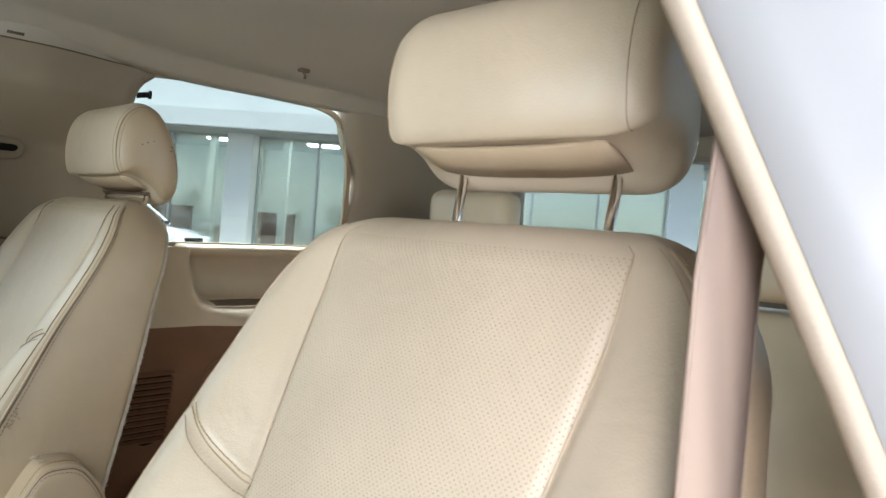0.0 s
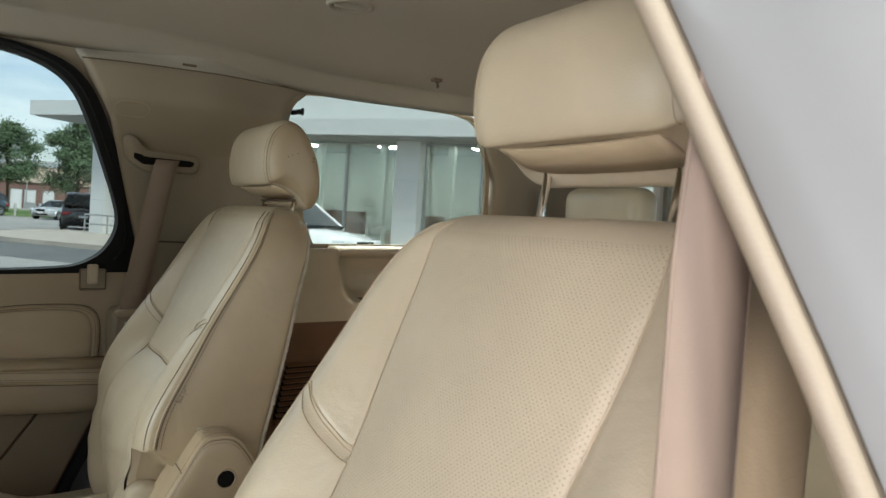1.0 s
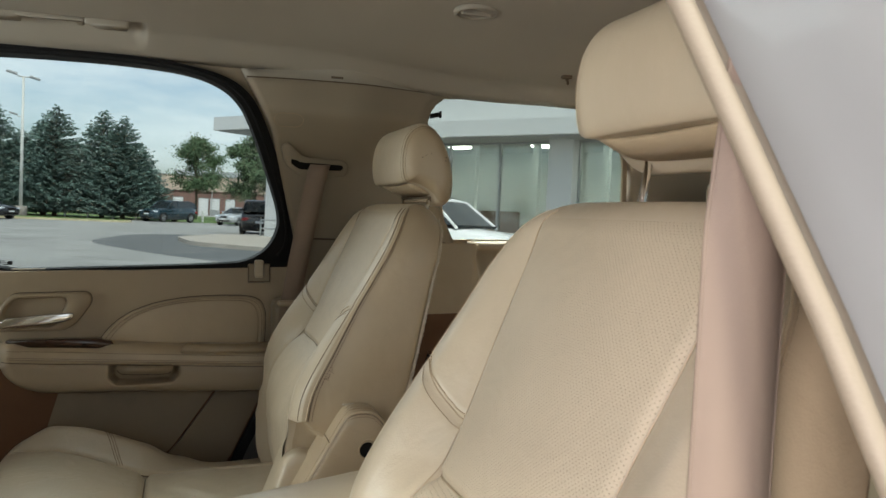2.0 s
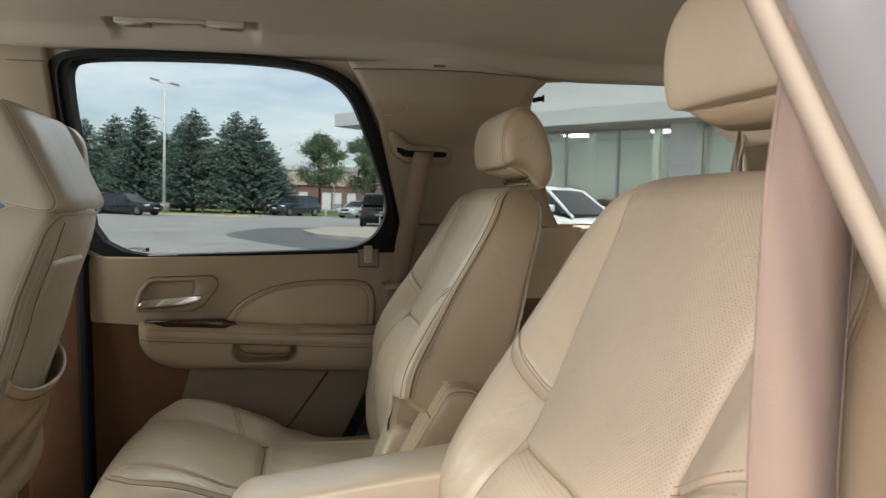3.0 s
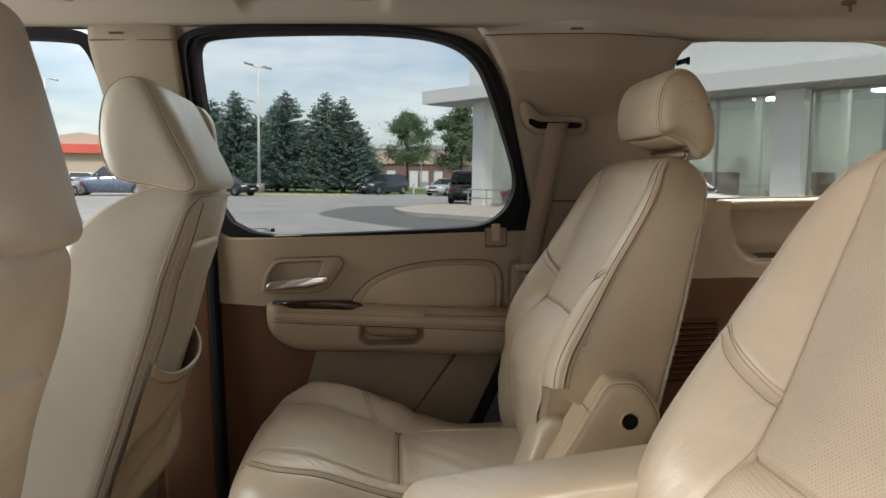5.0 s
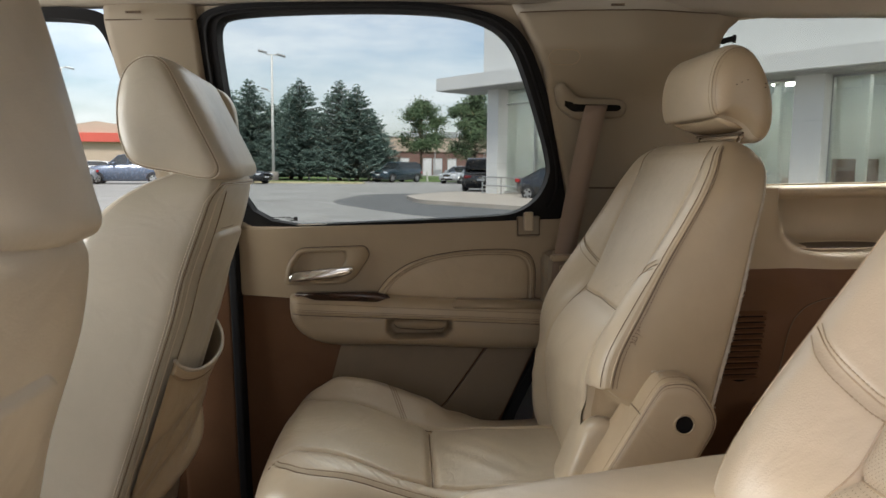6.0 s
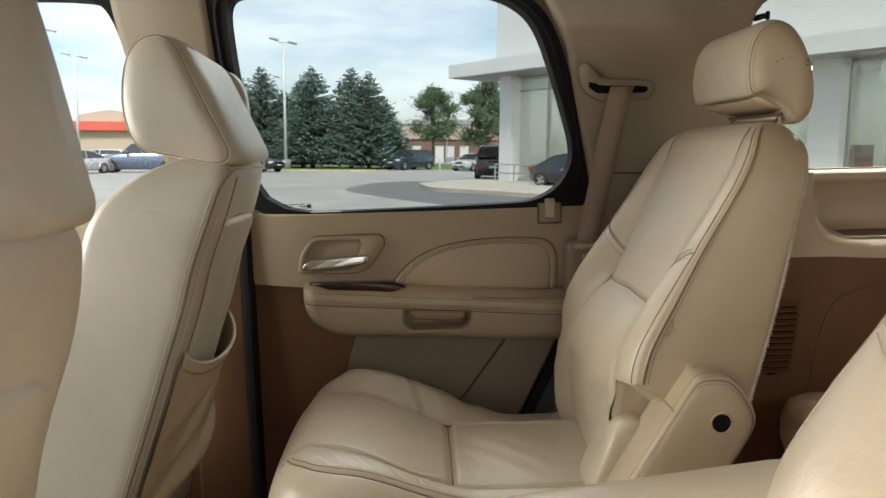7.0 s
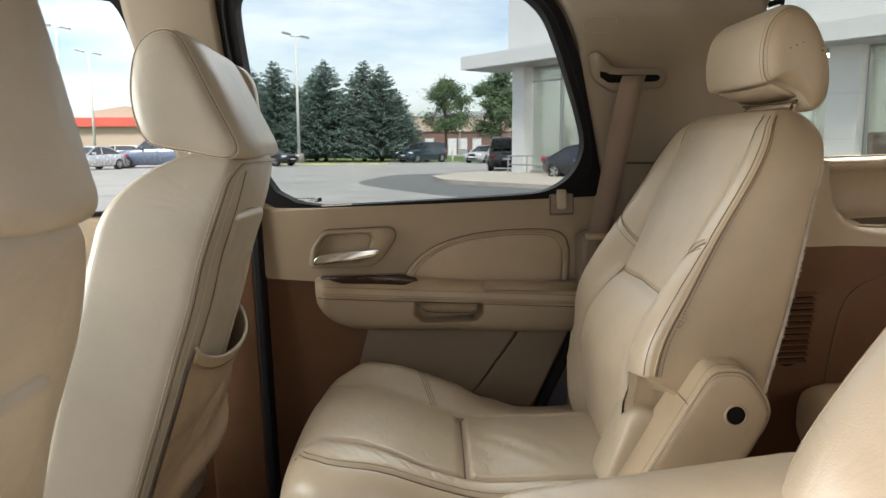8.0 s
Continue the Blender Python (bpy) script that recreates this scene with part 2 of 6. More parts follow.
M_PRINT = surface("black_glass_print", (0.02, 0.02, 0.02), 0.6, vary=0.0)
# outdoors
M_ASPHALT = surface("worn_grey_asphalt", (0.27, 0.265, 0.25), 0.9, vary=0.16, scale=0.25, bump=0.4, grain=40, stain=0.5, dist=0.01)
M_PATCH = surface("dark_new_asphalt", (0.105, 0.108, 0.108), 0.9, vary=0.15, scale=0.4, bump=0.4, grain=40, dist=0.01)
M_CONCRETE = surface("pavement_concrete", (0.36, 0.325, 0.28), 0.85, vary=0.1, scale=0.8, bump=0.3, grain=60, stain=0.3, dist=0.004)
M_YELLOW = surface("faded_yellow_kerb", (0.46, 0.41, 0.26), 0.85, vary=0.2, scale=1.5, bump=0.3, grain=50, stain=0.5)
M_GRASS = surface("mown_grass", (0.10, 0.16, 0.04), 0.95, vary=0.3, scale=0.6, bump=0.9, grain=18, dist=0.05)
M_WHITE = surface("white_metal_cladding", (0.58, 0.585, 0.575), 0.5, vary=0.03, scale=0.6, bump=0.05, grain=20)
M_BRICK = surface("far_brick", (0.17, 0.10, 0.08), 0.9, vary=0.12, scale=0.5, bump=0.2, grain=12)
M_TANWALL = surface("tan_render", (0.44, 0.35, 0.28), 0.9, vary=0.06, scale=0.3, bump=0.1)
M_RED = surface("red_fascia", (0.56, 0.10, 0.075), 0.6, vary=0.06, scale=0.5)
M_SHOP = shop_glass("storefront_glass", (0.90, 0.95, 0.92))
M_ALU = surface("grey_aluminium", (0.35, 0.36, 0.36), 0.45, metal=0.6, vary=0.05)
M_POLE = surface("pale_lamp_pole", (0.55, 0.55, 0.52), 0.5, vary=0.06, scale=2)
M_BARK = surface("bark", (0.10, 0.075, 0.055), 0.95, vary=0.3, scale=5, bump=0.8, grain=30, dist=0.02)
M_PINE = foliage("blue_green_needles", (0.092, 0.148, 0.126), (0.175, 0.25, 0.212))
M_LEAF = foliage("green_leaves", (0.045, 0.080, 0.036), (0.095, 0.145, 0.065))
M_LAMP, _n, _l, _p = principled("showroom_lamp")
_p.inputs["Emission Color"].default_value, _p.inputs["Emission Strength"].default_value = (1.0, 0.97, 0.9, 1), 22.0
M_TYRE = surface("tyre_rubber", (0.015, 0.015, 0.015), 0.85, vary=0.1)
M_RIM = surface("alloy_rim", (0.5, 0.5, 0.5), 0.3, metal=0.9, vary=0.05)
M_CARGLASS = surface("car_window_glass", (0.02, 0.025, 0.028), 0.05, vary=0.1, bump=0, spec=0.8)
M_LAMPGLASS = surface("headlamp_glass", (0.7, 0.72, 0.74), 0.1, vary=0.05, bump=0, spec=0.8)
M_TAIL = surface("tail_lamp", (0.35, 0.02, 0.02), 0.2, vary=0.05, bump=0)


# ---- mesh helpers ----
def part(name, bm, material, parent, label="", smooth=False):
    me = bpy.data.meshes.new(name)
    bmesh.ops.recalc_face_normals(bm, faces=bm.faces)
    for f in bm.faces:
        f.smooth = smooth
    bm.to_mesh(me)
    bm.free()
    for mt in (material if isinstance(material, (list, tuple)) else (material,)):
        me.materials.append(mt)
    ob = new(name, me)
    ob.parent = parent
    return tagged(ob, label)


def thing(name, label, category, m=None, group="", kind=""):
    ob = new(name)
    ob.matrix_world = CAR if m is None else m
    return tagged(ob, label, category, group, kind)


def solid(name, bm, material, label, category="", kind="", m=None, smooth=False, group=""):
    ob = part(name, bm, material, None, label, smooth)
    ob.matrix_world = CAR if m is None else m
    return tagged(ob, "", category, group, kind)


def box(x0, x1, y0, y1, z0, z1, bevel=0.0, seg=2, bm=None):
    own = bm is None
    b2 = bmesh.new()
    vs = [b2.verts.new((x, y, z)) for x in (x0, x1) for y in (y0, y1) for z in (z0, z1)]
    for q in ((0, 1, 3, 2), (4, 6, 7, 5), (0, 4, 5, 1), (2, 3, 7, 6), (0, 2, 6, 4), (1, 5, 7, 3)):
        b2.faces.new([vs[i] for i in q])
    if bevel:
        bmesh.ops.bevel(b2, geom=b2.edges[:], offset=bevel, segments=seg, profile=0.5, affect="EDGES")
    if own:
        return b2
    join(bm, b2)
    return bm


def join(bm, other):
    me = bpy.data.meshes.new("tmp")
    other.to_mesh(me)
    other.free()
    bm.from_mesh(me)
    bpy.data.meshes.remove(me)


def loft(loops, cap=True, closed=True, bm=None):
    """Faces between loops of equally many points; capped at both ends."""
    bm = bm or bmesh.new()
    rows = [[bm.verts.new(p) for p in lp] for lp in loops]
    n = len(rows[0])
    for a, b in zip(rows, rows[1:]):
        for i in range(n if closed else n - 1):
            j = (i + 1) % n
            bm.faces.new((a[i], a[j], b[j], b[i]))
    if cap and closed:
        bm.faces.new(rows[0][::-1])
        bm.faces.new(rows[-1])
    return bm


def tube(points, r, n=6, bm=None):
    bm = bm or bmesh.new()
    pts = [Vector(p) for p in points]
    loops = []
    for i, p in enumerate(pts):
        d = (pts[min(i + 1, len(pts) - 1)] - pts[max(i - 1, 0)]).normalized()
        a = d.cross(Vector((0.3, 0.5, 0.81))).normalized()
        b = d.cross(a)
        loops.append([p + (a * math.cos(k * math.tau / n) + b * math.sin(k * math.tau / n)) * r for k in range(n)])
    return loft(loops, True, True, bm)


def resample(points, step):
    pts = [Vector(p) for p in points]
    out, carry = [], 0.0
    for a, b in zip(pts, pts[1:]):
        ln = (b - a).length
        s = carry
        while s < ln:
            out.append(a.lerp(b, s / ln))
            s += step
        carry = s - ln
    return out


def stitches(points, r=0.0006, length=0.0034, gap=0.0017, bm=None):
    """Thread dashes along a line."""
    bm = bm or bmesh.new()
    q = resample(points, length + gap)
    for a, b in zip(q, q[1:]):
        d = b - a
        if d.length > (length + gap) * 3 or d.length < 1e-6:
            continue
        tube([a, a + d.normalized() * length], r, 4, bm)
    return bm


def se(a, p):
    return math.copysign(abs(a) ** p, a)


def smooth01(x, a, b):
    t = min(max((x - a) / (b - a), 0), 1)
    return t * t * (3 - 2 * t)


def plate(outline, y0, y1, axis="y", bevel=0.0):
    """An outline in two of the axes, extruded along the third."""
    def pt(u, v, w):
        return {"y": (u, w, v), "x": (w, u, v), "z": (u, v, w)}[axis]
    bm = loft([[pt(u, v, y0) for u, v in outline], [pt(u, v, y1) for u, v in outline]])
    if bevel:
        es = [e for e in bm.edges if len(e.link_faces) == 2 and e.calc_face_angle(0) > 0.9 and any(len(f.verts) > 4 for f in e.link_faces)]
        bmesh.ops.bevel(bm, geom=es, offset=bevel, segments=3, profile=0.5, affect="EDGES")
    return bm


def eased(points, n=2):
    """A closed outline with its corners cut off again and again into a smooth curve."""
    for _ in range(n):
        out = []
        for i, (x, z) in enumerate(points):
            u, w = points[(i + 1) % len(points)]
            out += [(x * 0.75 + u * 0.25, z * 0.75 + w * 0.25), (x * 0.25 + u * 0.75, z * 0.25 + w * 0.75)]
        points = out
    return points


def rounded(points, r=0.02, n=5):
    """A polygon with its corners rounded."""
    out = []
    k = len(points)
    for i in range(k):
        p, a, b = Vector(points[i]), Vector(points[i - 1]), Vector(points[(i + 1) % k])
        ra = min(r, (a - p).length * 0.45)
        rb = min(r, (b - p).length * 0.45)
        s, e = p + (a - p).normalized() * ra, p + (b - p).normalized() * rb
        for j in range(n + 1):
            t = j / n
            out.append(tuple(s * (1 - t) ** 2 + p * 2 * t * (1 - t) + e * t * t))
    return out

# ---- the cabin: floor, roof, pillars, doors ----
MID = 0.957            # the cabin's centre line
SILL = 1.295


def glass_y(z):
    return 1.82 - (z - 1.30) * 0.39


def wall_y(z):
    """Inner face of the far pillars at a height."""
    if z < 1.30:
        return 1.73 + (1.30 - z) * 0.12
    if z < 1.56:
        return 1.73 - (z - 1.30) * 0.17
    return 1.686 - min((z - 1.56) * 0.95, 0.095)


def mirror(y, side):
    return y if side > 0 else 2 * MID - y


def sheet(f, us, vs, thick=0.0, side=1, down=0.0):
    """A surface f(u, v), given thickness along y."""
    bm = bmesh.new()
    rows = [[bm.verts.new(f(u, v)) for v in vs] for u in us]
    for a, b in zip(rows, rows[1:]):
        for i in range(len(vs) - 1):
            bm.faces.new((a[i], a[i + 1], b[i + 1], b[i]))
    if thick:
        ret = bmesh.ops.extrude_face_region(bm, geom=bm.faces[:])
        bmesh.ops.translate(bm, verts=[g for g in ret["geom"] if isinstance(g, bmesh.types.BMVert)], vec=(0, thick * side, -down))
    return bm


def near_edge(z):
    """Leaning rear edge of the open doorway."""
    return 0.322 - (0.164 if z < 1.4 else 0.232) * (z - 1.4), 0.220 + 0.415 * (z - 1.4)


def span(a, b, n):
    return [a + (b - a) * i / (n - 1) for i in range(n)]


def spline(x, pts):
    """Smooth value at x through (x, value) pairs."""
    if x <= pts[0][0]:
        return pts[0][1]
    for i in range(len(pts) - 1):
        (xa, a), (xb, b) = pts[i], pts[i + 1]
        if x <= xb:
            h = xb - xa
            pa, pb = pts[max(i - 1, 0)], pts[min(i + 2, len(pts) - 1)]
            ma = (b - pa[1]) / (xb - pa[0]) if i else (b - a) / h
            mb = (pb[1] - a) / (pb[0] - xa) if i + 2 < len(pts) else (b - a) / h
            t = (x - xa) / h
            return a * (2 * t ** 3 - 3 * t * t + 1) + ma * h * (t ** 3 - 2 * t * t + t) + b * (3 * t * t - 2 * t ** 3) + mb * h * (t ** 3 - t * t)
    return pts[-1][1]


REAR_EDGE = ((1.20, 0.80), (1.36, 0.716), (1.458, 0.664), (1.60, 0.618), (1.66, 0.608), (1.70, 0.618), (1.72, 0.640), (1.80, 0.68))


def build_shell():
    solid("floor", box(-1.7, 2.1, 0.12, 1.80, 0.48, 0.55, 0.01), M_CARPET, "dark brown cut-pile carpet on the cabin floor", kind="structure")

    def head(u, v):
        k = (v - MID) / 0.66
        z = 1.825 - 0.045 * abs(k) ** 3 - 0.022 * smooth01(abs(k), 0.88, 1.02)
        z -= 0.055 * smooth01(u, 0.15, 0.80) * (1 - 0.42 * smooth01(abs(k), 0.7, 1.0)) + 0.02 * smooth01(u, 1.2, 2.1) + 0.06 * smooth01(-u, 0.9, 1.7)
        z += 0.004 * math.sin(u * 4.1) * math.cos(v * 5)
        # recess of the grip handle
        z += 0.024 * smooth01(u, -0.345, -0.315) * (1 - smooth01(u, -0.06, -0.03)) * smooth01(v, 1.499, 1.505) * (1 - smooth01(v, 1.535, 1.605))
        return (u, v, z)
    bm = sheet(head, sorted(span(-1.6, 2.1, 60) + span(-0.352, -0.022, 40)), sorted(span(MID - 0.685, MID + 0.685, 49) + span(1.4965, 1.61, 30)))
    ret = bmesh.ops.extrude_face_region(bm, geom=bm.faces[:])
    bmesh.ops.translate(bm, verts=[g for g in ret["geom"] if isinstance(g, bmesh.types.BMVert)], vec=(0, 0, 0.05))
    solid("ceiling", bm, M_HEADLINER, "beige cloth headliner curving down at the sides", kind="structure", smooth=True)

    # C pillar trims, between door opening and quarter window
    for side in (1, -1):
        def pillar(u, v, side=side):
            front = (0.312 - (v - 1.30) * 0.26) if v < 1.62 else 0.229 - (v - 1.62) * 0.55
            if side < 0:
                front = near_edge(v)[0] + 0.008
            rear = spline(v, REAR_EDGE)
            x = front + (rear - front) * u
            y = wall_y(v) + 0.05 * smooth01(u, 0.45, 1.0) * smooth01(v, 1.2, 1.4) - 0.012 * math.sin(math.pi * min(u * 4, 1) / 2) + 0.012
            y += 0.035 * smooth01(u, 0.93, 1.0) + (0.06 * smooth01(v, 1.735, 1.765) * (1 - smooth01(u, 0.0, 0.5)) if side > 0 else 0)
            y = min(y, 1.765 - (v - 1.36) * 0.28 - 0.007)
            if side < 0:
                y += (2 * MID - near_edge(v)[1] - 0.004 - y) * (1 - smooth01(u, 0.0, 0.35))
            return (x, mirror(y, side), v)
        bm = sheet(pillar, span(0, 1, 36), span(1.22 if side > 0 else 0.60, 1.80, 44), 0.05 if side > 0 else 0.003, side)
        for f in bm.faces:
            f.material_index = 1 if side > 0 and f.calc_center_median().z > 1.73 else 0
        solid("trim_pillar_c" if side > 0 else "trim_pillar_c_near", bm, [M_PILLAR, M_HEADLINER],
                  "beige moulded trim of the rear door pillar", kind="structure", smooth=True)
    # seams and small covers on the far pillar
    bm = bmesh.new()
    tube([(x, wall_y(1.382) - 0.0025 + 0.05 * smooth01((x - 0.3) / 0.43, 0.45, 1), 1.382) for x in span(0.31, 0.70, 24)], 0.0022, 5, bm)
    part("panel_seam", bm, M_SEAM, bpy.data.objects["trim_pillar_c"], "thin dark panel joint").matrix_parent_inverse = CAR.inverted()
    bm = bmesh.new()
    oval = [(0.247 + 0.02 * math.cos(a) + 0.012 * (1 if math.cos(a) > 0 else -1), 1.649 + 0.0135 * math.sin(a)) for a in span(0, math.tau, 29)[:-1]]
    tube([(x, wall_y(z) - 0.0005, z) for x, z in oval + oval[:1]], 0.0008, 5, bm)
    part("screw_cover", bm, M_PEDESTAL, bpy.data.objects["trim_pillar_c"], "oval screw cover outline").matrix_parent_inverse = CAR.inverted()
    for x0, x1, nm in ((0.165, 0.63, "trim_pillar_c"), (-0.66, -0.487, "trim_pillar_b")):
        bm = tube([(x, (1.588 if x > 0 else 1.619) + 0.05 * smooth01((x - 0.2) / 0.43, 0.45, 1), 1.727 + 0.004 * smooth01(x, 0.1, 0.3)) for x in span(x0, x1, 24)], 0.0013, 5)
        solid("trim_joint", bm, M_SEAM, "thin dark joint between headliner and pillar", kind="structure")

    # lower quarter panels with ledge
    for side in (1, -1):
        prof = [(1.775, 1.367), (1.725, 1.367), (1.710, 1.364), (1.702, 1.357), (1.702, 1.349), (1.712, 1.340), (1.728, 1.334), (1.728, 1.262), (1.722, 1.250), (1.708, 1.242), (1.66, 1.236), (1.612, 1.227), (1.597, 1.221), (1.586, 1.211), (1.580, 1.194), (1.578, 1.175), (1.577, 1.15), (1.576, 1.12),
                (1.575, 1.08), (1.575, 1.04), (1.575, 0.90), (1.575, 0.55), (1.80, 0.55)]

        def quarter(u, v, prof=prof, side=side):
            y, z = prof[v]
            low = 1 - smooth01(z, 1.215, 1.30)
            lead = 1 - smooth01(u, 0.715 + 0.03 * low, 0.765 + 0.08 * low)
            y += ((1.615 if side > 0 else 1.712) - y) * lead * smooth01(z, 1.08, 1.20)
            return (u, mirror(y, side), z)
        bm = sheet(quarter, [0.43, 0.60, 0.65, 0.69] + span(0.70, 0.88, 22) + span(0.92, 2.05, 14), list(range(len(prof))), 0.03, side, 0.014)
        # below the ledge: brown trim, with the panel's shade in its dark tone
        for f in bm.faces:
            f.material_index = 1 if f.calc_center_median().z < 1.187 else 0
        solid("wall_quarter_far" if side > 0 else "wall_quarter_near", bm, [M_VINYL, M_VINYL_LOW],
              "tan moulded quarter panel with a cup-holder ledge", kind="structure", smooth=True)
    # wheel arch and the side below the pillars
    solid("wall_arch_far", box(0.24, 0.44, 1.715, 1.80, 0.55, 1.225, 0.02), M_PILLAR, "beige lower trim behind the rear door", kind="structure")

    # B pillar
    def bpil(u, v):
        x0 = -0.665 + 0.05 * smooth01(1.72 - v, 0, 0.42)
        return (x0 + (-0.485 - x0) * u, min(glass_y(v) - 0.028, 1.80) + 0.03 * smooth01(v, 1.742, 1.765) - 0.008 * math.sin(math.pi * u), v)
    bm = sheet(bpil, span(0, 1, 14), span(0.55, 1.80, 52), 0.06)
    for f in bm.faces:
        f.material_index = 1 if f.calc_center_median().z < 1.255 else 0
    b = solid("trim_pillar_b", bm, [M_PILLAR, M_VINYL_LOW], "beige trim of the middle door pillar", kind="structure", smooth=True)
    bm = bmesh.new()
    arc = [(-0.642, 1.704), (-0.640, 1.712), (-0.632, 1.717), (-0.618, 1.7195), (-0.560, 1.7195), (-0.549, 1.716), (-0.545, 1.709), (-0.545, 1.702)]
    tube([(x, bpil((x + 0.665) / 0.18, z)[1] - 0.0006, z) for x, z in arc], 0.0013, 5, bm)
    part("cover_joint", bm, M_SEAM, b, "joint of the belt height cover").matrix_parent_inverse = CAR.inverted()
    for k, (x0, x1, y, z) in enumerate(((-0.616, -0.586, 1.611, 1.740), (0.349, 0.377, 1.588, 1.741))):
        bm = bmesh.new()
        for i in range(6):
            w = (x1 - x0) / 6
            box(x0 + i * w, x0 + i * w + w * 0.7, y - 0.002, y + 0.002, z - 0.0022, z + 0.0022, bm=bm)
        solid("airbag_mark", bm, M_SEAM, "small embossed warning mark on the headliner edge", "marking")

    # front and tail ends, near side, dashboard
    solid("wall_front", box(-1.72, -1.62, 0.12, 1.80, 0.55, 1.22, 0.04), M_VINYL_LOW, "brown dashboard and footwell end of the cabin", kind="structure")
    for y0, y1 in ((0.12, 0.38), (1.54, 1.80)):
        bm = plate([(-1.70, 1.22), (-1.62, 1.22), (-1.25, 1.74), (-1.33, 1.76)], y0 + (0.18 if y0 < 1 else 0), y1 - (0 if y0 < 1 else 0.18))
        solid("trim_pillar_a" if y0 < 1 else "trim_pillar_a_far", bm, M_PILLAR, "beige windscreen pillar trim", kind="structure")
    solid("wall_near_front", box(-1.62, -0.56, 0.08, 0.15, 0.50, 1.29, 0.02), M_VINYL_LOW, "tan driver's door trim", kind="structure")
    solid("trim_pillar_b_near", box(-0.66, -0.52, 0.16, 0.24, 0.55, 1.76, 0.02), M_PILLAR, "beige middle pillar on the driver's side", kind="structure")
    solid("sill_near", box(-0.56, 0.45, 0.02, 0.16, 0.42, 0.58, 0.03), M_PAINT, "silver door sill of the open door", kind="structure")
    # tailgate with its glass opening
    for nm, args in (("wall_tail_low", (1.98, 2.04, 0.12, 1.80, 0.55, 1.33)), ("wall_tail_side", (1.98, 2.04, 0.12, 0.26, 1.33, 1.76)),
                     ("wall_tail_side_far", (1.98, 2.04, 1.745, 1.80, 1.33, 1.76)), ("wall_tail_top", (1.98, 2.04, 0.26, 1.745, 1.68, 1.76))):
        solid(nm, box(*args, 0.015), M_PILLAR, "beige tailgate trim round the rear glass", kind="structure")
    tail = thing("window_tail", "wide rear window in the tailgate", "window", kind="structure")
    part("pane", box(2.008, 2.012, 0.258, 1.747, 1.328, 1.682), M_GLASS, tail).visible_shadow = False
    # D pillars
    for side in (1, -1):
        def dpil(u, v, side=side):
            front = 1.235 - 0.09 * smooth01(v, 1.52, 1.73) - 0.02 * (v - 1.36)
            x = front + (1.74 - front) * u
            return (x, mirror(1.735 - (v - 1.36) * 0.28 - 0.015 * smooth01(u, 0, 0.1), side), v)
        solid("trim_pillar_d" if side > 0 else "trim_pillar_d_near", sheet(dpil, span(0, 1, 18), span(1.36, 1.81, 18), 0.05, side), M_PILLAR,
              "beige rear corner trim beside the quarter glass", kind="structure", smooth=True)


build_shell()


def build_quarter_window():
    """Far and near quarter windows: dark seal ring and pane."""
    for side in (1, -1):
        q = [(0.695, 1.368), (0.67, 1.45), (0.630, 1.60), (0.595, 1.69), (0.61, 1.724), (0.72, 1.732), (1.06, 1.726), (1.12, 1.714), (1.165, 1.67), (1.20, 1.58), (1.222, 1.46), (1.225, 1.39), (1.20, 1.368)]
        q = rounded(q, 0.02, 3)
        yy = lambda z: mirror(1.765 - (z - 1.36) * 0.28, side)
        cx, cz = 0.95, 1.55
        ring = lambda k, dy: [(cx + (x - cx) * k, yy(z) + dy * side, cz + (z - cz) * k) for x, z in q]
        win = thing("window_quarter" if side > 0 else "window_quarter_near", "fixed rear quarter window with a tan trim edge", "window", kind="structure")
        part("window_frame", loft([ring(1.05, 0.0), ring(0.988, -0.004), ring(0.985, 0.006), ring(1.05, 0.008), ring(1.05, 0.0)], False), M_VINYL, win, "tan vinyl edging")
        bm = bmesh.new()
        bm.faces.new([bm.verts.new(p) for p in ring(0.99, 0.0)])
        bm.faces.new([bm.verts.new(p) for p in ring(0.99, 0.004)])
        pane = part("pane", bm, M_GLASS_QUARTER, win)
        pane.visible_shadow = False
        if side > 0:
            bm = tube([(0.612, 1.672, 1.680), (0.628, 1.668, 1.684), (0.634, 1.667, 1.685)], 0.0060, 10)
            tube([(0.635, 1.667, 1.685), (0.640, 1.666, 1.685)], 0.0090, 12, bm)
            part("latch", bm, M_RUBBER, win, "black window latch knob", True)


build_quarter_window()


def ring_between(inner, outer, yoff0, yoff1):
    a = [(x, glass_y(z) + yoff0, z) for x, z in outer]
    b = [(x, glass_y(z) + yoff0 - 0.004, z) for x, z in inner]
    c = [(x, glass_y(z) + yoff1, z) for x, z in inner]
    d = [(x, glass_y(z) + yoff1, z) for x, z in outer]
    return loft([a, b, c, d, a], False)


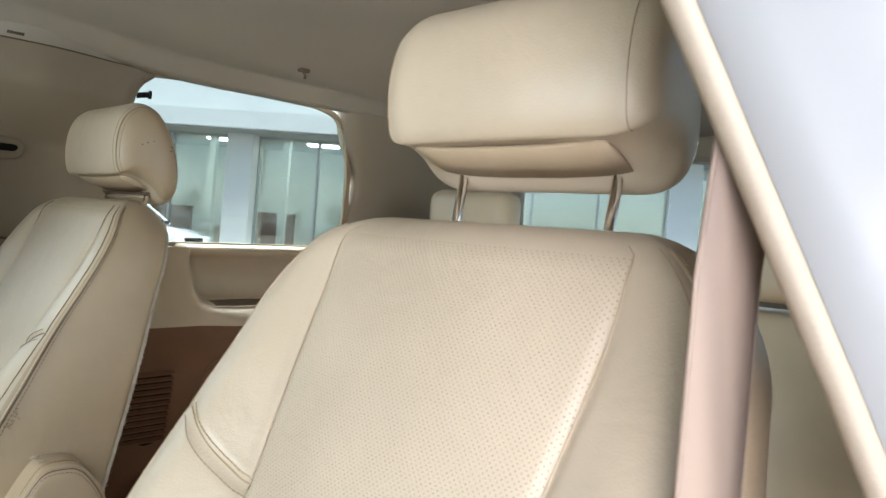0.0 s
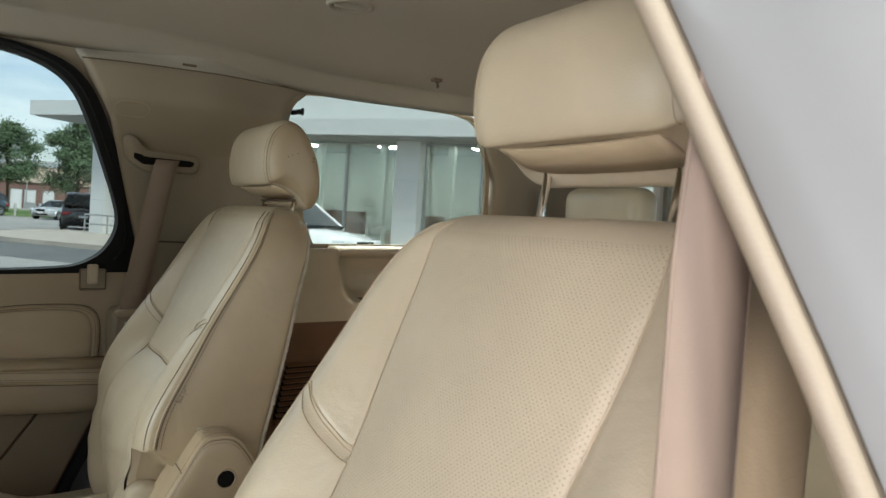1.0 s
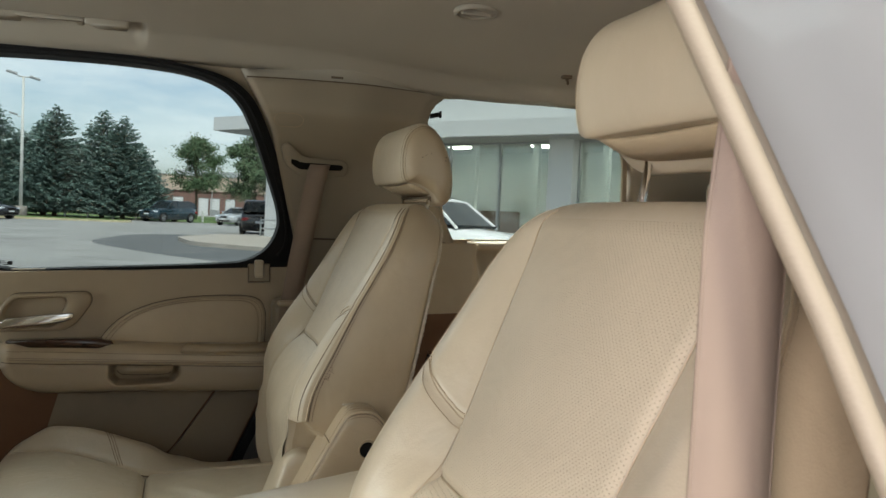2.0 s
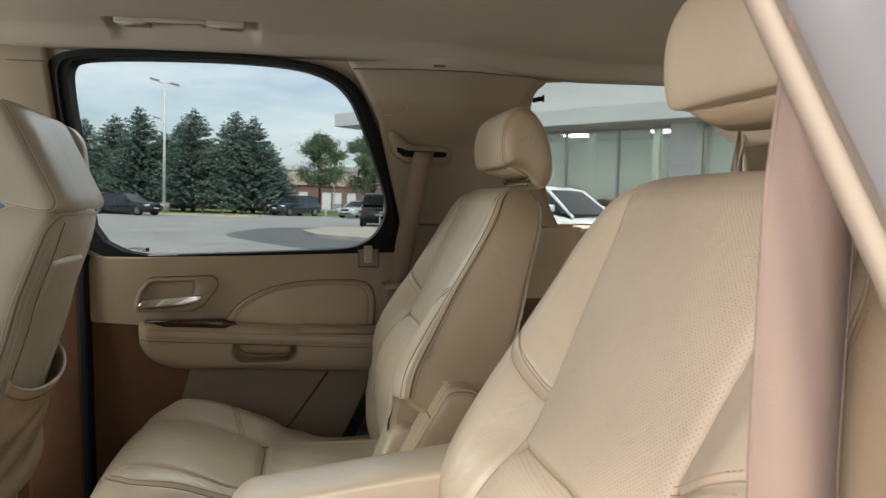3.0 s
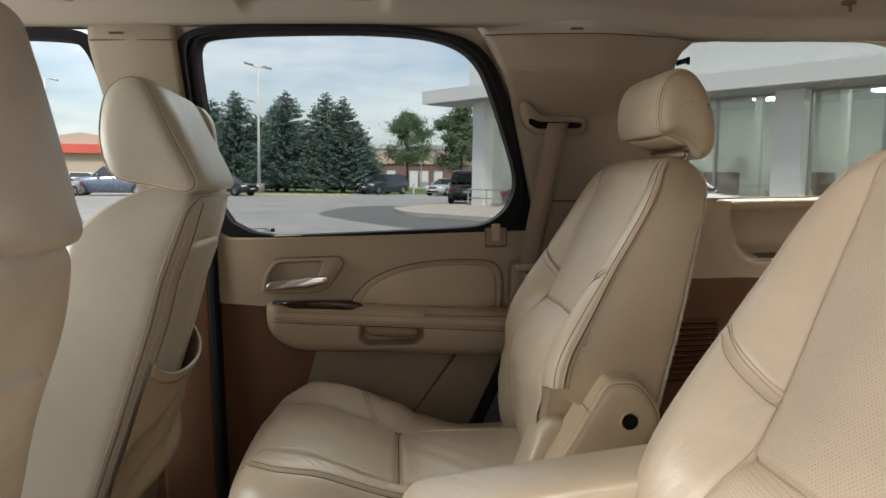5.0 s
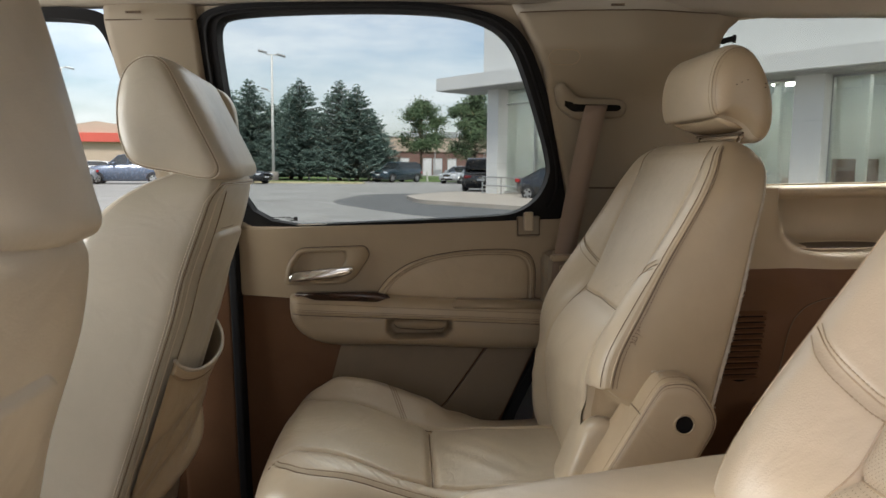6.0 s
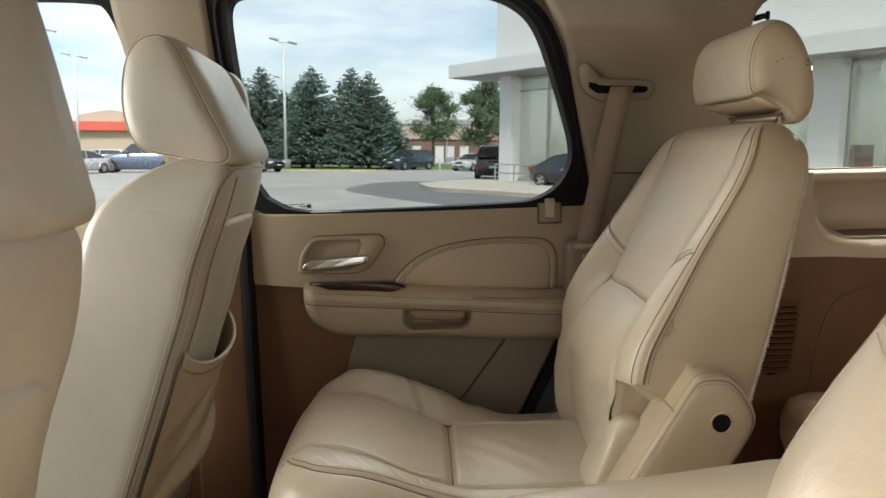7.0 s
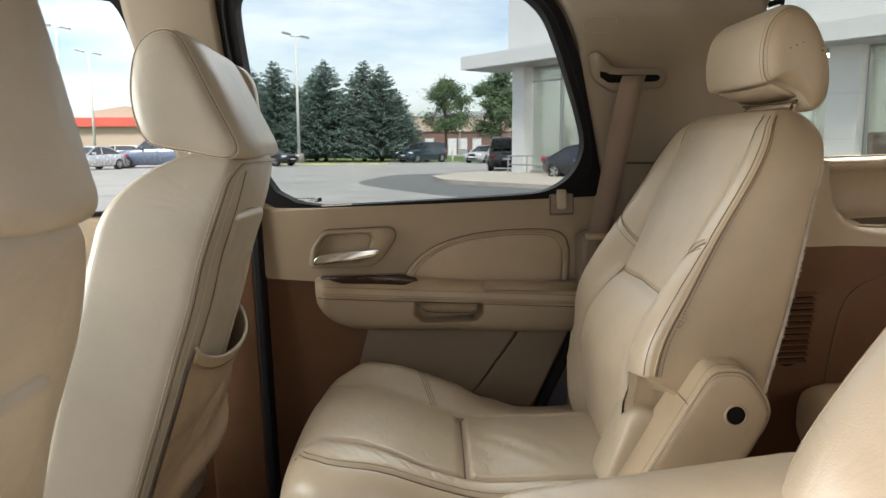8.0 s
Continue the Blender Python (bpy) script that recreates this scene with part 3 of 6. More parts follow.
def build_rear_door():
    d = thing("car_door", "tan rear passenger door with armrest and side window, closed", "car door")
    inner = [(-.442, 1.292), (-.447, 1.5), (-.452, 1.69), (-.443, 1.727), (-.419, 1.737), (-.321, 1.743), (-.149, 1.745), (-.037, 1.742), (.052, 1.734), (.115, 1.714),
             (.155, 1.682), (.182, 1.633), (.227, 1.517), (.255, 1.435), (.257, 1.393), (.234, 1.343), (.191, 1.315), (.148, 1.306), (-.123, 1.299)]
    outer = [(-.49, 1.275), (-.494, 1.5), (-.496, 1.695), (-.487, 1.726), (-.467, 1.745), (-.417, 1.757), (-.246, 1.762), (-.049, 1.759), (.052, 1.749), (.130, 1.732),
             (.177, 1.702), (.212, 1.648), (.257, 1.532), (.290, 1.423), (.306, 1.300), (.25, 1.275), (.191, 1.275), (.148, 1.275), (-.123, 1.275)]
    inner, outer = eased(inner), eased(outer)
    part("window_frame", ring_between(inner, outer, -0.02, 0.03), M_RUBBER, d, "black rubber window frame")
    big = [(-0.1 + (x + 0.1) * 1.09, 1.5 + (z - 1.5) * 1.13) for x, z in outer]
    part("door_edge", ring_between(outer, big, -0.004, 0.03), M_PILLAR, d, "beige edge round the window frame")
    mid = [((a[0] * 0.55 + b[0] * 0.45), (a[1] * 0.55 + b[1] * 0.45)) for a, b in zip(inner, outer)]
    bm = tube([(x, glass_y(z) - 0.026, z) for x, z in mid[3:58]], 0.004, 6)
    part("seal_lip", bm, M_RUBBER, d, "rounded black seal lip", True)
    bm = bmesh.new()
    bm.faces.new([bm.verts.new((x, glass_y(z) + 0.012, z)) for x, z in outer])
    bm.faces.new([bm.verts.new((x, glass_y(z) + 0.016, z)) for x, z in outer])
    pane = part("pane", bm, M_GLASS, d, "clear side window")
    pane.visible_shadow = False
    # small print near the front lower corner of the glass
    rnd = random.Random(4)
    bm = bmesh.new()
    for r in range(3):
        x = -0.434
        while x < -0.345:
            w = rnd.uniform(0.004, 0.012)
            if rnd.random() < 0.8:
                box(x, x + w, glass_y(1.306) + 0.008, glass_y(1.306) + 0.0085, 1.3035 + r * 0.0042, 1.3055 + r * 0.0042, bm=bm)
            x += w + 0.002
    box(-0.338, -0.329, glass_y(1.306) + 0.008, glass_y(1.306) + 0.0085, 1.304, 1.313, bm=bm)
    part("glass_print", bm, M_PRINT, pane, "tiny dark maker's print as plain bars")

    # panels
    up = rounded([(-.462, 1.136), (-.462, 1.288), (.305, 1.297), (.296, 1.20), (.272, 1.09), (-.10, 1.10)], 0.008, 2)
    part("upper_panel", plate(up, 1.797, 1.865, bevel=0.006), M_VINYL, d, "tan vinyl upper trim")
    bm = bmesh.new()
    loft([[(x, 1.797 + 0.001, SILL - 0.012), (x, 1.7985, SILL - 0.004), (x, 1.803, SILL + 0.001), (x, 1.825, SILL + 0.001), (x, 1.825, SILL - 0.012)] for x in span(-0.46, 0.30, 2)], True, True, bm)
    part("sill_cap", bm, M_VINYL, d, "", True)
    low = rounded([(-.462, 0.60), (-.462, 1.134), (.28, 1.10), (.262, 1.05), (.212, .945), (.155, .83), (.06, .60)], 0.008, 2)
    part("lower_panel", plate(low, 1.808, 1.86, bevel=0.004), M_VINYL_LOW, d, "brown lower trim")
    # kick panels use the vinyl with shade in its tone
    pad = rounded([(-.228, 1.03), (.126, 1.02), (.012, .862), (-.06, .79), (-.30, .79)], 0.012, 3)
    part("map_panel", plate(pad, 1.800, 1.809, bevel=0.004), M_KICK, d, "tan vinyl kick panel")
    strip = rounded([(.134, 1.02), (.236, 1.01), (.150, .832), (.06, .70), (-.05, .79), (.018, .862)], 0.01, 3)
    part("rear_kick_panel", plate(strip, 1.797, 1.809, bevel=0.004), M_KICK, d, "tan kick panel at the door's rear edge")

    # leather inset with two rows of stitching
    ins = [(-.152, 1.122), (-.128, 1.158), (-.10, 1.182), (-.068, 1.2), (-.02, 1.216), (.046, 1.226), (.12, 1.229), (.189, 1.226), (.214, 1.217), (.226, 1.20), (.231, 1.17), (.226, 1.09), (0, 1.09), (-.10, 1.10)]
    ins = eased(ins[:-2], 1)
    ring_at = lambda k, y: [(0.05 + (x - 0.05) * k, y, 1.13 + (z - 1.13) * k) for x, z in ins]
    o = part("inset", loft([ring_at(1, 1.800), ring_at(0.995, 1.792), ring_at(0.98, 1.7875), ring_at(0.955, 1.7860), ring_at(0.935, 1.7868), ring_at(0.92, 1.7885), ring_at(0.905, 1.7868), ring_at(0.85, 1.7855), ring_at(0.6, 1.7850), ring_at(0.2, 1.7848)]),
             M_LEATHER_SIDE, d, "leather inset pad with double stitching", True)
    for k, y in ((0.945, 1.7860), (0.895, 1.7862)):
        part("stitching", stitches(ring_at(k, y - 0.0006)[:23], 0.0009), M_SEWN, o, "brown thread stitching")

    # armrest with a pull pocket
    def arm_loop(x):
        zt = 1.140 - 0.064 * smooth01(x, -0.345, 0.3) * 0.6 - 0.011 * smooth01(x, -0.325, -0.28) * (1 - smooth01(x, -0.15, -0.115))
        zt -= 0.006 * (1 - smooth01(x, -0.347, -0.32))
        zb = 1.098 - 0.082 * math.sqrt(1 - (1 - min(max((x + 0.3465) / 0.12, 0), 1)) ** 2) - 0.022 * smooth01(x, -0.24, 0.25)
        yo = 1.737 + 0.03 * (1 - math.sqrt(max(0, 1 - (1 - min(1, (x + 0.346) / 0.05)) ** 2)))
        zm, zh, yd = (zt + zb) / 2, (zt - zb) / 2, 1.812 - yo
        pts = []
        for k in range(96):
            a = math.pi * (k / 95) - math.pi / 2
            s, cc = math.sin(a), math.cos(a)
            z = zm + zh * math.copysign(abs(s) ** 0.55, s)
            y = 1.812 - yd * abs(cc) ** 0.4
            seam = 1.095 - (x + 0.325) * 0.067
            y += 0.0035 * math.exp(-((z - seam) / 0.0035) ** 2)
            low = max(0, 1.050 - z) * 0.9
            ins_ = smooth01(x, -0.127 + low, -0.113 + low) * (1 - smooth01(x, 0.017 - low, 0.031 - low)) * smooth01(z, 1.030, 1.038) * (1 - smooth01(z, 1.067 - 0.05 * x, 1.074 - 0.05 * x))
            pts.append((x, y + 0.048 * ins_, z))
        return pts
    xs = span(-0.346, -0.26, 24) + span(-0.255, -0.135, 16) + span(-0.13, 0.035, 66) + span(0.04, 0.30, 20)
    bm = loft([arm_loop(x) for x in xs], False, False)
    for f in bm.faces:
        cz = f.calc_center_median()
        f.material_index = 0 if cz.z > 1.095 - (cz.x + 0.325) * 0.067 else 1
    bm.faces.ensure_lookup_table()
    arm = part("armrest", bm, [M_LEATHER_SIDE, M_VINYL], d, "padded door armrest with pull pocket", True)
    for dz in (0.008, 0.012, 0.026):
        pts = []
        for x in span(-0.325, 0.29, 60):
            z = 1.095 - (x + 0.325) * 0.067 + dz
            lp = arm_loop(x)
            j = min(range(len(lp)), key=lambda i: abs(lp[i][2] - z) + (10 if lp[i][1] > 1.80 else 0))
            pts.append((x, lp[j][1] - 0.0008, z))
        part("stitching", stitches(pts, 0.0008), M_SEWN, arm, "brown thread stitching")
    pts = []
    for x in span(-0.338, 0.29, 70):
        z = 1.095 - (x + 0.325) * 0.067
        lp = arm_loop(x)
        j = min(range(len(lp)), key=lambda i: abs(lp[i][2] - z) + (10 if lp[i][1] > 1.80 else 0))
        pts.append((x, lp[j][1] - 0.0004, z))
    part("seam", tube(pts, 0.0011, 5), M_SEAM, arm, "dark joint below the padding")
    lip = eased([(-0.108, 1.078), (0.014, 1.072), (0.012, 1.058), (0.000, 1.050), (-0.094, 1.055), (-0.106, 1.063)], 1)
    part("pull_lip", plate(lip, 1.748, 1.77, bevel=0.002), M_VINYL, arm, "curved lip inside the pull pocket", True)
    part("lip_joint", tube([(x, 1.7478, z) for x, z in lip[4:11]], 0.0010, 5), M_SEAM, arm, "dark shadow joint")
    part("wood_strip", plate(rounded([(-.335, 1.140), (-.150, 1.138), (-.112, 1.126), (-.130, 1.114), (-.30, 1.121)], 0.006, 3), 1.757, 1.80, bevel=0.002), M_WOOD, d, "dark polished wood strip", True)
    # the darker leather offsets the light this flat pad catches
    part("armrest_pad", plate(rounded([(.03, 1.108), (.04, 1.118), (.285, 1.106), (.285, 1.09), (.03, 1.10)], 0.004, 2), 1.742, 1.80, bevel=0.003), M_FLANK, d, "raised armrest pad", True)

    # handle
    bez = rounded([(-.362, 1.158), (-.352, 1.205), (-.325, 1.242), (-.168, 1.244), (-.160, 1.222), (-.195, 1.172), (-.222, 1.156)], 0.014, 4)
    cup = [(-.275 + (x + .275) * (0.86 if x < -.275 else 0.55), 1.2 + (z - 1.2) * 0.78) for x, z in bez]
    at_ = lambda pts, y, k=1.0: [(-.28 + (x + .28) * k, y, 1.2 + (z - 1.2) * k) for x, z in pts]
    h = part("door_handle", loft([at_(bez, 1.799), at_(bez, 1.787), at_(bez, 1.7825, 0.975), at_(cup, 1.781, 1.04), at_(cup, 1.784), at_(cup, 1.7965, 0.95)], True), M_VINYL, d, "handle bezel with recessed cup", True)
    part("handle_cup", loft([at_(cup, 1.7962, 0.93), at_(cup, 1.7955, 0.9)], True), M_VINYL, h, "floor of the cup")
    outline = lambda pts, y, r, nm="joint": part(nm, tube([(x, y, z) for x, z in list(pts) + list(pts[:1])], r, 5), M_SEAM, d, "dark shadow joint")
    outline(bez, 1.7962, 0.0015)
    outline(ins, 1.7962, 0.0017)
    outline(pad, 1.8078, 0.001)
    outline(strip, 1.8078, 0.001)
    part("joint", tube([(-.462, 1.8005, 1.135), (-.34, 1.8005, 1.130)], 0.0022, 5), M_SEAM, d, "dark shadow joint")
    lev = [(-.346, 1.174, .006), (-.343, 1.175, .0095), (-.335, 1.178, .0125), (-.29, 1.182, .0125), (-.245, 1.186, .0120), (-.213, 1.189, .0105), (-.202, 1.190, .0085), (-.199, 1.190, .004)]
    bm = loft([[(x + 0.3 * r * math.sin(a), 1.772 + 0.0015 * abs(i - 3.5) + 0.007 * se(math.cos(a), 0.6), zc + r * se(math.sin(a), 0.55)) for a in span(0, math.tau, 33)[:-1]] for i, (x, zc, r) in enumerate(lev)])
    part("lever", bm, M_CHROME, h, "chrome pull lever", True)
    # lock housing at the sill
    part("lock_housing", box(.186, .240, 1.787, 1.80, 1.258, 1.306, 0.004), M_PILLAR, d, "beige lock housing at the sill")
    part("joint", tube([(.1875, 1.7868, 1.302), (.1875, 1.7868, 1.262), (.2385, 1.7868, 1.262), (.2385, 1.7868, 1.302)], 0.0013, 5), M_SEAM, d, "dark shadow joint")
    part("lock_tab", box(.201, .223, 1.776, 1.792, 1.272, 1.316, 0.004), M_LEATHER, d, "pale lock tab")


build_rear_door()


def build_front_door():
    d = thing("car_door", "tan front passenger door with bright window", "car door")
    inner = [(-1.50, 1.292), (-1.46, 1.42), (-1.32, 1.62), (-1.15, 1.722), (-.95, 1.738), (-.715, 1.735), (-.678, 1.715), (-.662, 1.64), (-.63, 1.45), (-.612, 1.292)]
    outer = [(-1.58, 1.27), (-1.55, 1.42), (-1.40, 1.66), (-1.18, 1.757), (-.95, 1.762), (-.70, 1.756), (-.655, 1.735), (-.640, 1.64), (-.608, 1.45), (-.585, 1.27)]
    inner, outer = eased(inner), eased(outer)
    part("window_frame", ring_between(inner, outer, -0.012, 0.03), M_RUBBER, d, "black rubber window frame")
    bm = bmesh.new()
    bm.faces.new([bm.verts.new((x, glass_y(z) + 0.012, z)) for x, z in outer])
    bm.faces.new([bm.verts.new((x, glass_y(z) + 0.016, z)) for x, z in outer])
    part("pane", bm, M_GLASS_CLEAR, d).visible_shadow = False
    part("upper_panel", box(-1.6, -.600, 1.797, 1.86, 1.10, 1.288, 0.01), M_VINYL, d, "tan vinyl trim")
    part("lower_panel", box(-1.6, -.600, 1.80, 1.86, 0.55, 1.098, 0.01), M_VINYL_LOW, d, "brown lower trim")


build_front_door()

# dark gap beside the rear door's leading edge
solid("door_seal", box(-.484, -.464, 1.772, 1.84, 0.55, 1.30, 0.005), M_RUBBER, "black vertical door seal", kind="structure")
solid("door_seal_rear", plate([(.306, 1.30), (.33, 1.30), (.30, 1.1), (.24, .95), (.18, .83), (.10, .60), (.062, .60), (.157, .83), (.214, .945), (.264, 1.05), (.285, 1.10)], 1.785, 1.85), M_RUBBER,
      "black seal at the rear edge of the door", kind="structure")


# ---- second-row seats ----
# side view of the backrest: crest of the bolsters, seam between bolster and flank, sunken centre
CREST = ((0.785, 0.235), (0.85, 0.206), (0.905, 0.190), (0.965, 0.187), (1.024, 0.196), (1.065, 0.206), (1.11, 0.208), (1.152, 0.221), (1.208, 0.254), (1.27, 0.298), (1.351, 0.350), (1.40, 0.379), (1.44, 0.404), (1.466, 0.425))
SEWN = ((0.785, 0.240), (1.0, 0.222), (1.09, 0.228), (1.145, 0.242), (1.208, 0.275), (1.278, 0.314), (1.338, 0.352), (1.398, 0.388), (1.44, 0.412), (1.466, 0.430))
CENTRE = ((0.785, 0.240), (0.95, 0.212), (1.05, 0.208), (1.10, 0.218), (1.15, 0.247), (1.178, 0.276), (1.19, 0.286), (1.24, 0.313), (1.29, 0.337), (1.35, 0.366), (1.40, 0.390), (1.44, 0.409), (1.466, 0.425))
BACK_TOP = 1.459


def seam_v(z):
    """Where the bolster seam lies across the backrest; it turns outwards near the top and towards the seat."""
    w = back_width(z, 0, False)
    return min(0.84, (0.126 + 0.024 * smooth01(z, 1.15, 1.42)) / w) + 0.16 * smooth01(1.18 - z, 0.0, 0.16)


def back_rear(z):
    q = 0.045
    s = q - math.sqrt(max(q * q - max(z - BACK_TOP + q, 0) ** 2, 0))
    return 0.398 + (z - 1.083) * 0.25 - s


def back_width(z, x, inboard):
    w = 0.247 - 0.024 * smooth01(z, 1.15, 1.42)
    r = 0.10
    w -= r - math.sqrt(max(r * r - max(z - BACK_TOP + r, 0) ** 2, 0))
    if inboard:      # cut back above the hinge
        edge = 1.088 - 1.0 * (x - 0.228)
        w -= 0.056 * (1 - smooth01(z, edge - 0.006, edge + 0.002))
    return w


def sunk(z, x):
    return z - 0.022 * smooth01(z, 1.30, 1.46) * smooth01(x - spline(z, CREST), 0.02, 0.16)


def cross_seam(fr):
    """Height of the seam that crosses each bolster, falling towards the centre."""
    return 1.220 + 0.060 * smooth01(fr, 0.40, 1.08)


def back_front(z, fr, sg):
    """Front skin of the backrest: fr 0 in the middle, 1 at the flank seam; sg -1 inboard, 1 outboard."""
    xc, xb, xs = spline(z, CENTRE), spline(z, CREST), spline(z, SEWN)
    sv = seam_v(z)
    top = 1 - smooth01(z, 1.38, 1.455)
    if fr < sv:
        x = xc - 0.007 * (1 - (fr / sv) ** 2)
        x += 0.009 * math.exp(-((z - 1.182 + 0.010 * fr) / 0.006) ** 2)
    else:
        up = smooth01(fr, sv - 0.02, 0.5 * sv + 0.58)
        x = xc + (xb - xc) * up
        t = max(0.0, (fr - 0.83) / 0.17)
        x += (xs - xb) * (1 - math.sqrt(max(0, 1 - t * t)))
        x += 0.006 * math.exp(-((z - cross_seam(fr)) / 0.005) ** 2) * (1 - t)
    x += 0.005 * math.exp(-((fr - sv) / 0.026) ** 2) * top
    q = 0.03
    x += (q - math.sqrt(max(q * q - max(z - BACK_TOP + q, 0) ** 2, 0))) * 0.9
    x += 0.0012 * math.sin(z * 95 + fr * 8 * sg + 2 * math.sin(z * 31)) * smooth01(1.2 - z, 0, 0.2)
    y = min(fr * back_width(z, x, False), back_width(z, max(x, xs), sg < 0))
    return Vector((x, sg * y, sunk(z, x)))


def back_flank(z, k, sg):
    """Flank: k 0 at the front seam, 1 at the rear edge."""
    a, xr = back_front(z, 1.0, sg).x, back_rear(z)
    x = a + (xr - a) * k
    y = back_width(z, x, sg < 0) + 0.007 * math.sin(math.pi * min(k * 1.1, 1)) - 0.020 * max(0, (k - 0.9) / 0.1) ** 2
    return Vector((x, sg * y, sunk(z, x)))


def back_loop(z):
    fr = span(0, 0.40, 6)[1:] + [0.43, 0.46, 0.48, 0.495, 0.508, 0.52, 0.532, 0.545] + span(0.56, 0.70, 11) + span(0.72, 0.94, 12) + [0.955, 0.97, 0.982, 0.992]
    pts = [(back_front(z, 0, 1), "c")]
    ks = [0.0, 0.015, 0.04] + span(0.08, 0.88, 12) + [0.92, 0.95, 0.975, 1.0]
    half = []
    for sg in (1, -1):
        h = [(back_front(z, f, sg), "c" if f < seam_v(z) - 0.015 else "b") for f in fr]
        h += [(back_flank(z, k, sg), "f") for k in ks]
        e = back_flank(z, 1.0, sg)
        for f in (0.8, 0.55, 0.28):
            x = e.x + 0.03 * (1 - f * f)
            h.append((Vector((x, e.y * f, e.z)), "r"))
        half.append(h)
    e = back_flank(z, 1.0, 1)
    return pts + half[0] + [(Vector((e.x + 0.03, 0, e.z)), "r")] + half[1][::-1]


def ring_params(n, p=0.36, extra=(), above=False):
    th = [i * math.tau / n for i in range(n)]
    for v in extra:
        for s in (-1, 1):
            c = abs(v) ** (1 / p)
            a = math.acos(c)
            th.append((a if s > 0 else math.pi - a) if above else (math.tau - a if s > 0 else math.pi + a))
    return [(se(math.cos(a), p), se(math.sin(a), p)) for a in sorted(th)]


def along(x, pts):
    """Straight-line value at x through (x, value) pairs."""
    for (xa, a), (xb, b) in zip(pts, pts[1:]):
        if x <= xb:
            return a + (b - a) * max(0.0, min(1.0, (x - xa) / (xb - xa)))
    return pts[-1][1]


# sewn lines of the cushion: inboard panel seam, inboard edge rows, outboard panel seam
seam_in = lambda x: along(x, ((-0.318, -0.74), (-0.300, -0.56), (-0.27, -0.47), (-0.224, -0.50), (-0.16, -0.60), (-0.103, -0.68), (-0.04, -0.69)))
edge_in = lambda x: along(x, ((-0.304, -0.62), (-0.292, -0.69), (-0.26, -0.76), (-0.21, -0.81), (-0.11, -0.845), (0.0, -0.863)))
seam_out = lambda x: along(x, ((-0.30, 0.78), (-0.255, 0.66), (-0.165, 0.50), (-0.095, 0.40), (-0.044, 0.34), (0.2, 0.35)))


def cushion_point(x, v, d):
    """Skin of the seat cushion: v across, d -1 below and 1 on top; x along."""
    w = 0.252 - 0.085 * (1 - math.sqrt(max(0, 1 - max(0, (-0.215 - x) / 0.125) ** 2)))
    zt = 0.888 + 0.054 * smooth01(-x, -0.02, 0.22)
    r = 0.07
    fx = -0.335 + r
    if x < fx:
        zt -= (r - math.sqrt(max(r * r - (fx - x) ** 2, 0))) * 0.9
    zb = 0.72
    z = (zt + zb) / 2 + d * (zt - zb) / 2
    if d > 0:
        f = min(1, d * 1.15)
        rear = smooth01(x, -0.30, -0.16)
        high = 0.034 + 0.009 * math.exp(-((x + 0.17) / 0.12) ** 2) - 0.036 * smooth01(x, -0.09, 0.10)
        z -= f * 0.014 * smooth01(x, -0.06, 0.14) * smooth01(v, 0.35, 0.6)
        z += f * (high * smooth01(v, seam_out(x), min(seam_out(x) + 0.36, 0.9)) * (1 - smooth01(v, 0.9, 1.0)) * smooth01(x, -0.34, -0.23) + 0.003 * smooth01(-v, 0.5, 0.8) * rear)
        z += f * 0.006 * math.cos(v * 2.4)
        vi, vo, ve = seam_in(x), seam_out(x), edge_in(x)
        on = smooth01(x, -0.318, -0.295)
        z -= f * on * (0.006 * math.exp(-((v - vi) / 0.022) ** 2) + 0.010 * math.exp(-((v - vo) / 0.028) ** 2) + 0.006 * math.exp(-((v - ve) / 0.018) ** 2))
        if vi < v < vo:
            z -= f * 0.013 * math.exp(-((x + 0.036) / 0.007) ** 2)
            z += f * 0.006 * math.exp(-((x - 0.06) / 0.06) ** 2) * max(0.0, 1 - (v / 0.6) ** 2)
        z += f * 0.0022 * math.sin(x * 48 + v * 5 + 2 * math.sin(x * 23)) * smooth01(v, 0.45, 0.7)
        # creases gathered along the worn inboard front edge
        mid, half = (vi + ve) / 2, max((vi - ve) / 2, 0.02)
        z += f * on * math.exp(-((v - mid) / (half * 0.75)) ** 4) * (0.0020 + 0.0006 * math.sin(x * 330 + v * 70 + 2.2 * math.sin(x * 61 + v * 9)) * smooth01(-x, 0.0, 0.08))
        # soft folds where the leather has stretched
        z += f * 0.0008 * math.sin(x * 62 + v * 17 + 2.5 * math.sin(v * 4 + x * 15)) * math.exp(-((v + 0.15) / 0.35) ** 2 - ((x - 0.06) / 0.07) ** 2)
        z -= f * 0.0022 * math.exp(-((x + 0.155 + 0.05 * v + 0.006 * math.sin(v * 21)) / 0.004) ** 2) * math.exp(-((v - 0.12) / 0.16) ** 2)
    return Vector((x, v * w + 0.048, z))


def uv_map(bm, fn):
    lay = bm.loops.layers.uv.new("UVMap")
    for f in bm.faces:
        for lp in f.loops:
            lp[lay].uv = fn(lp.vert.co)


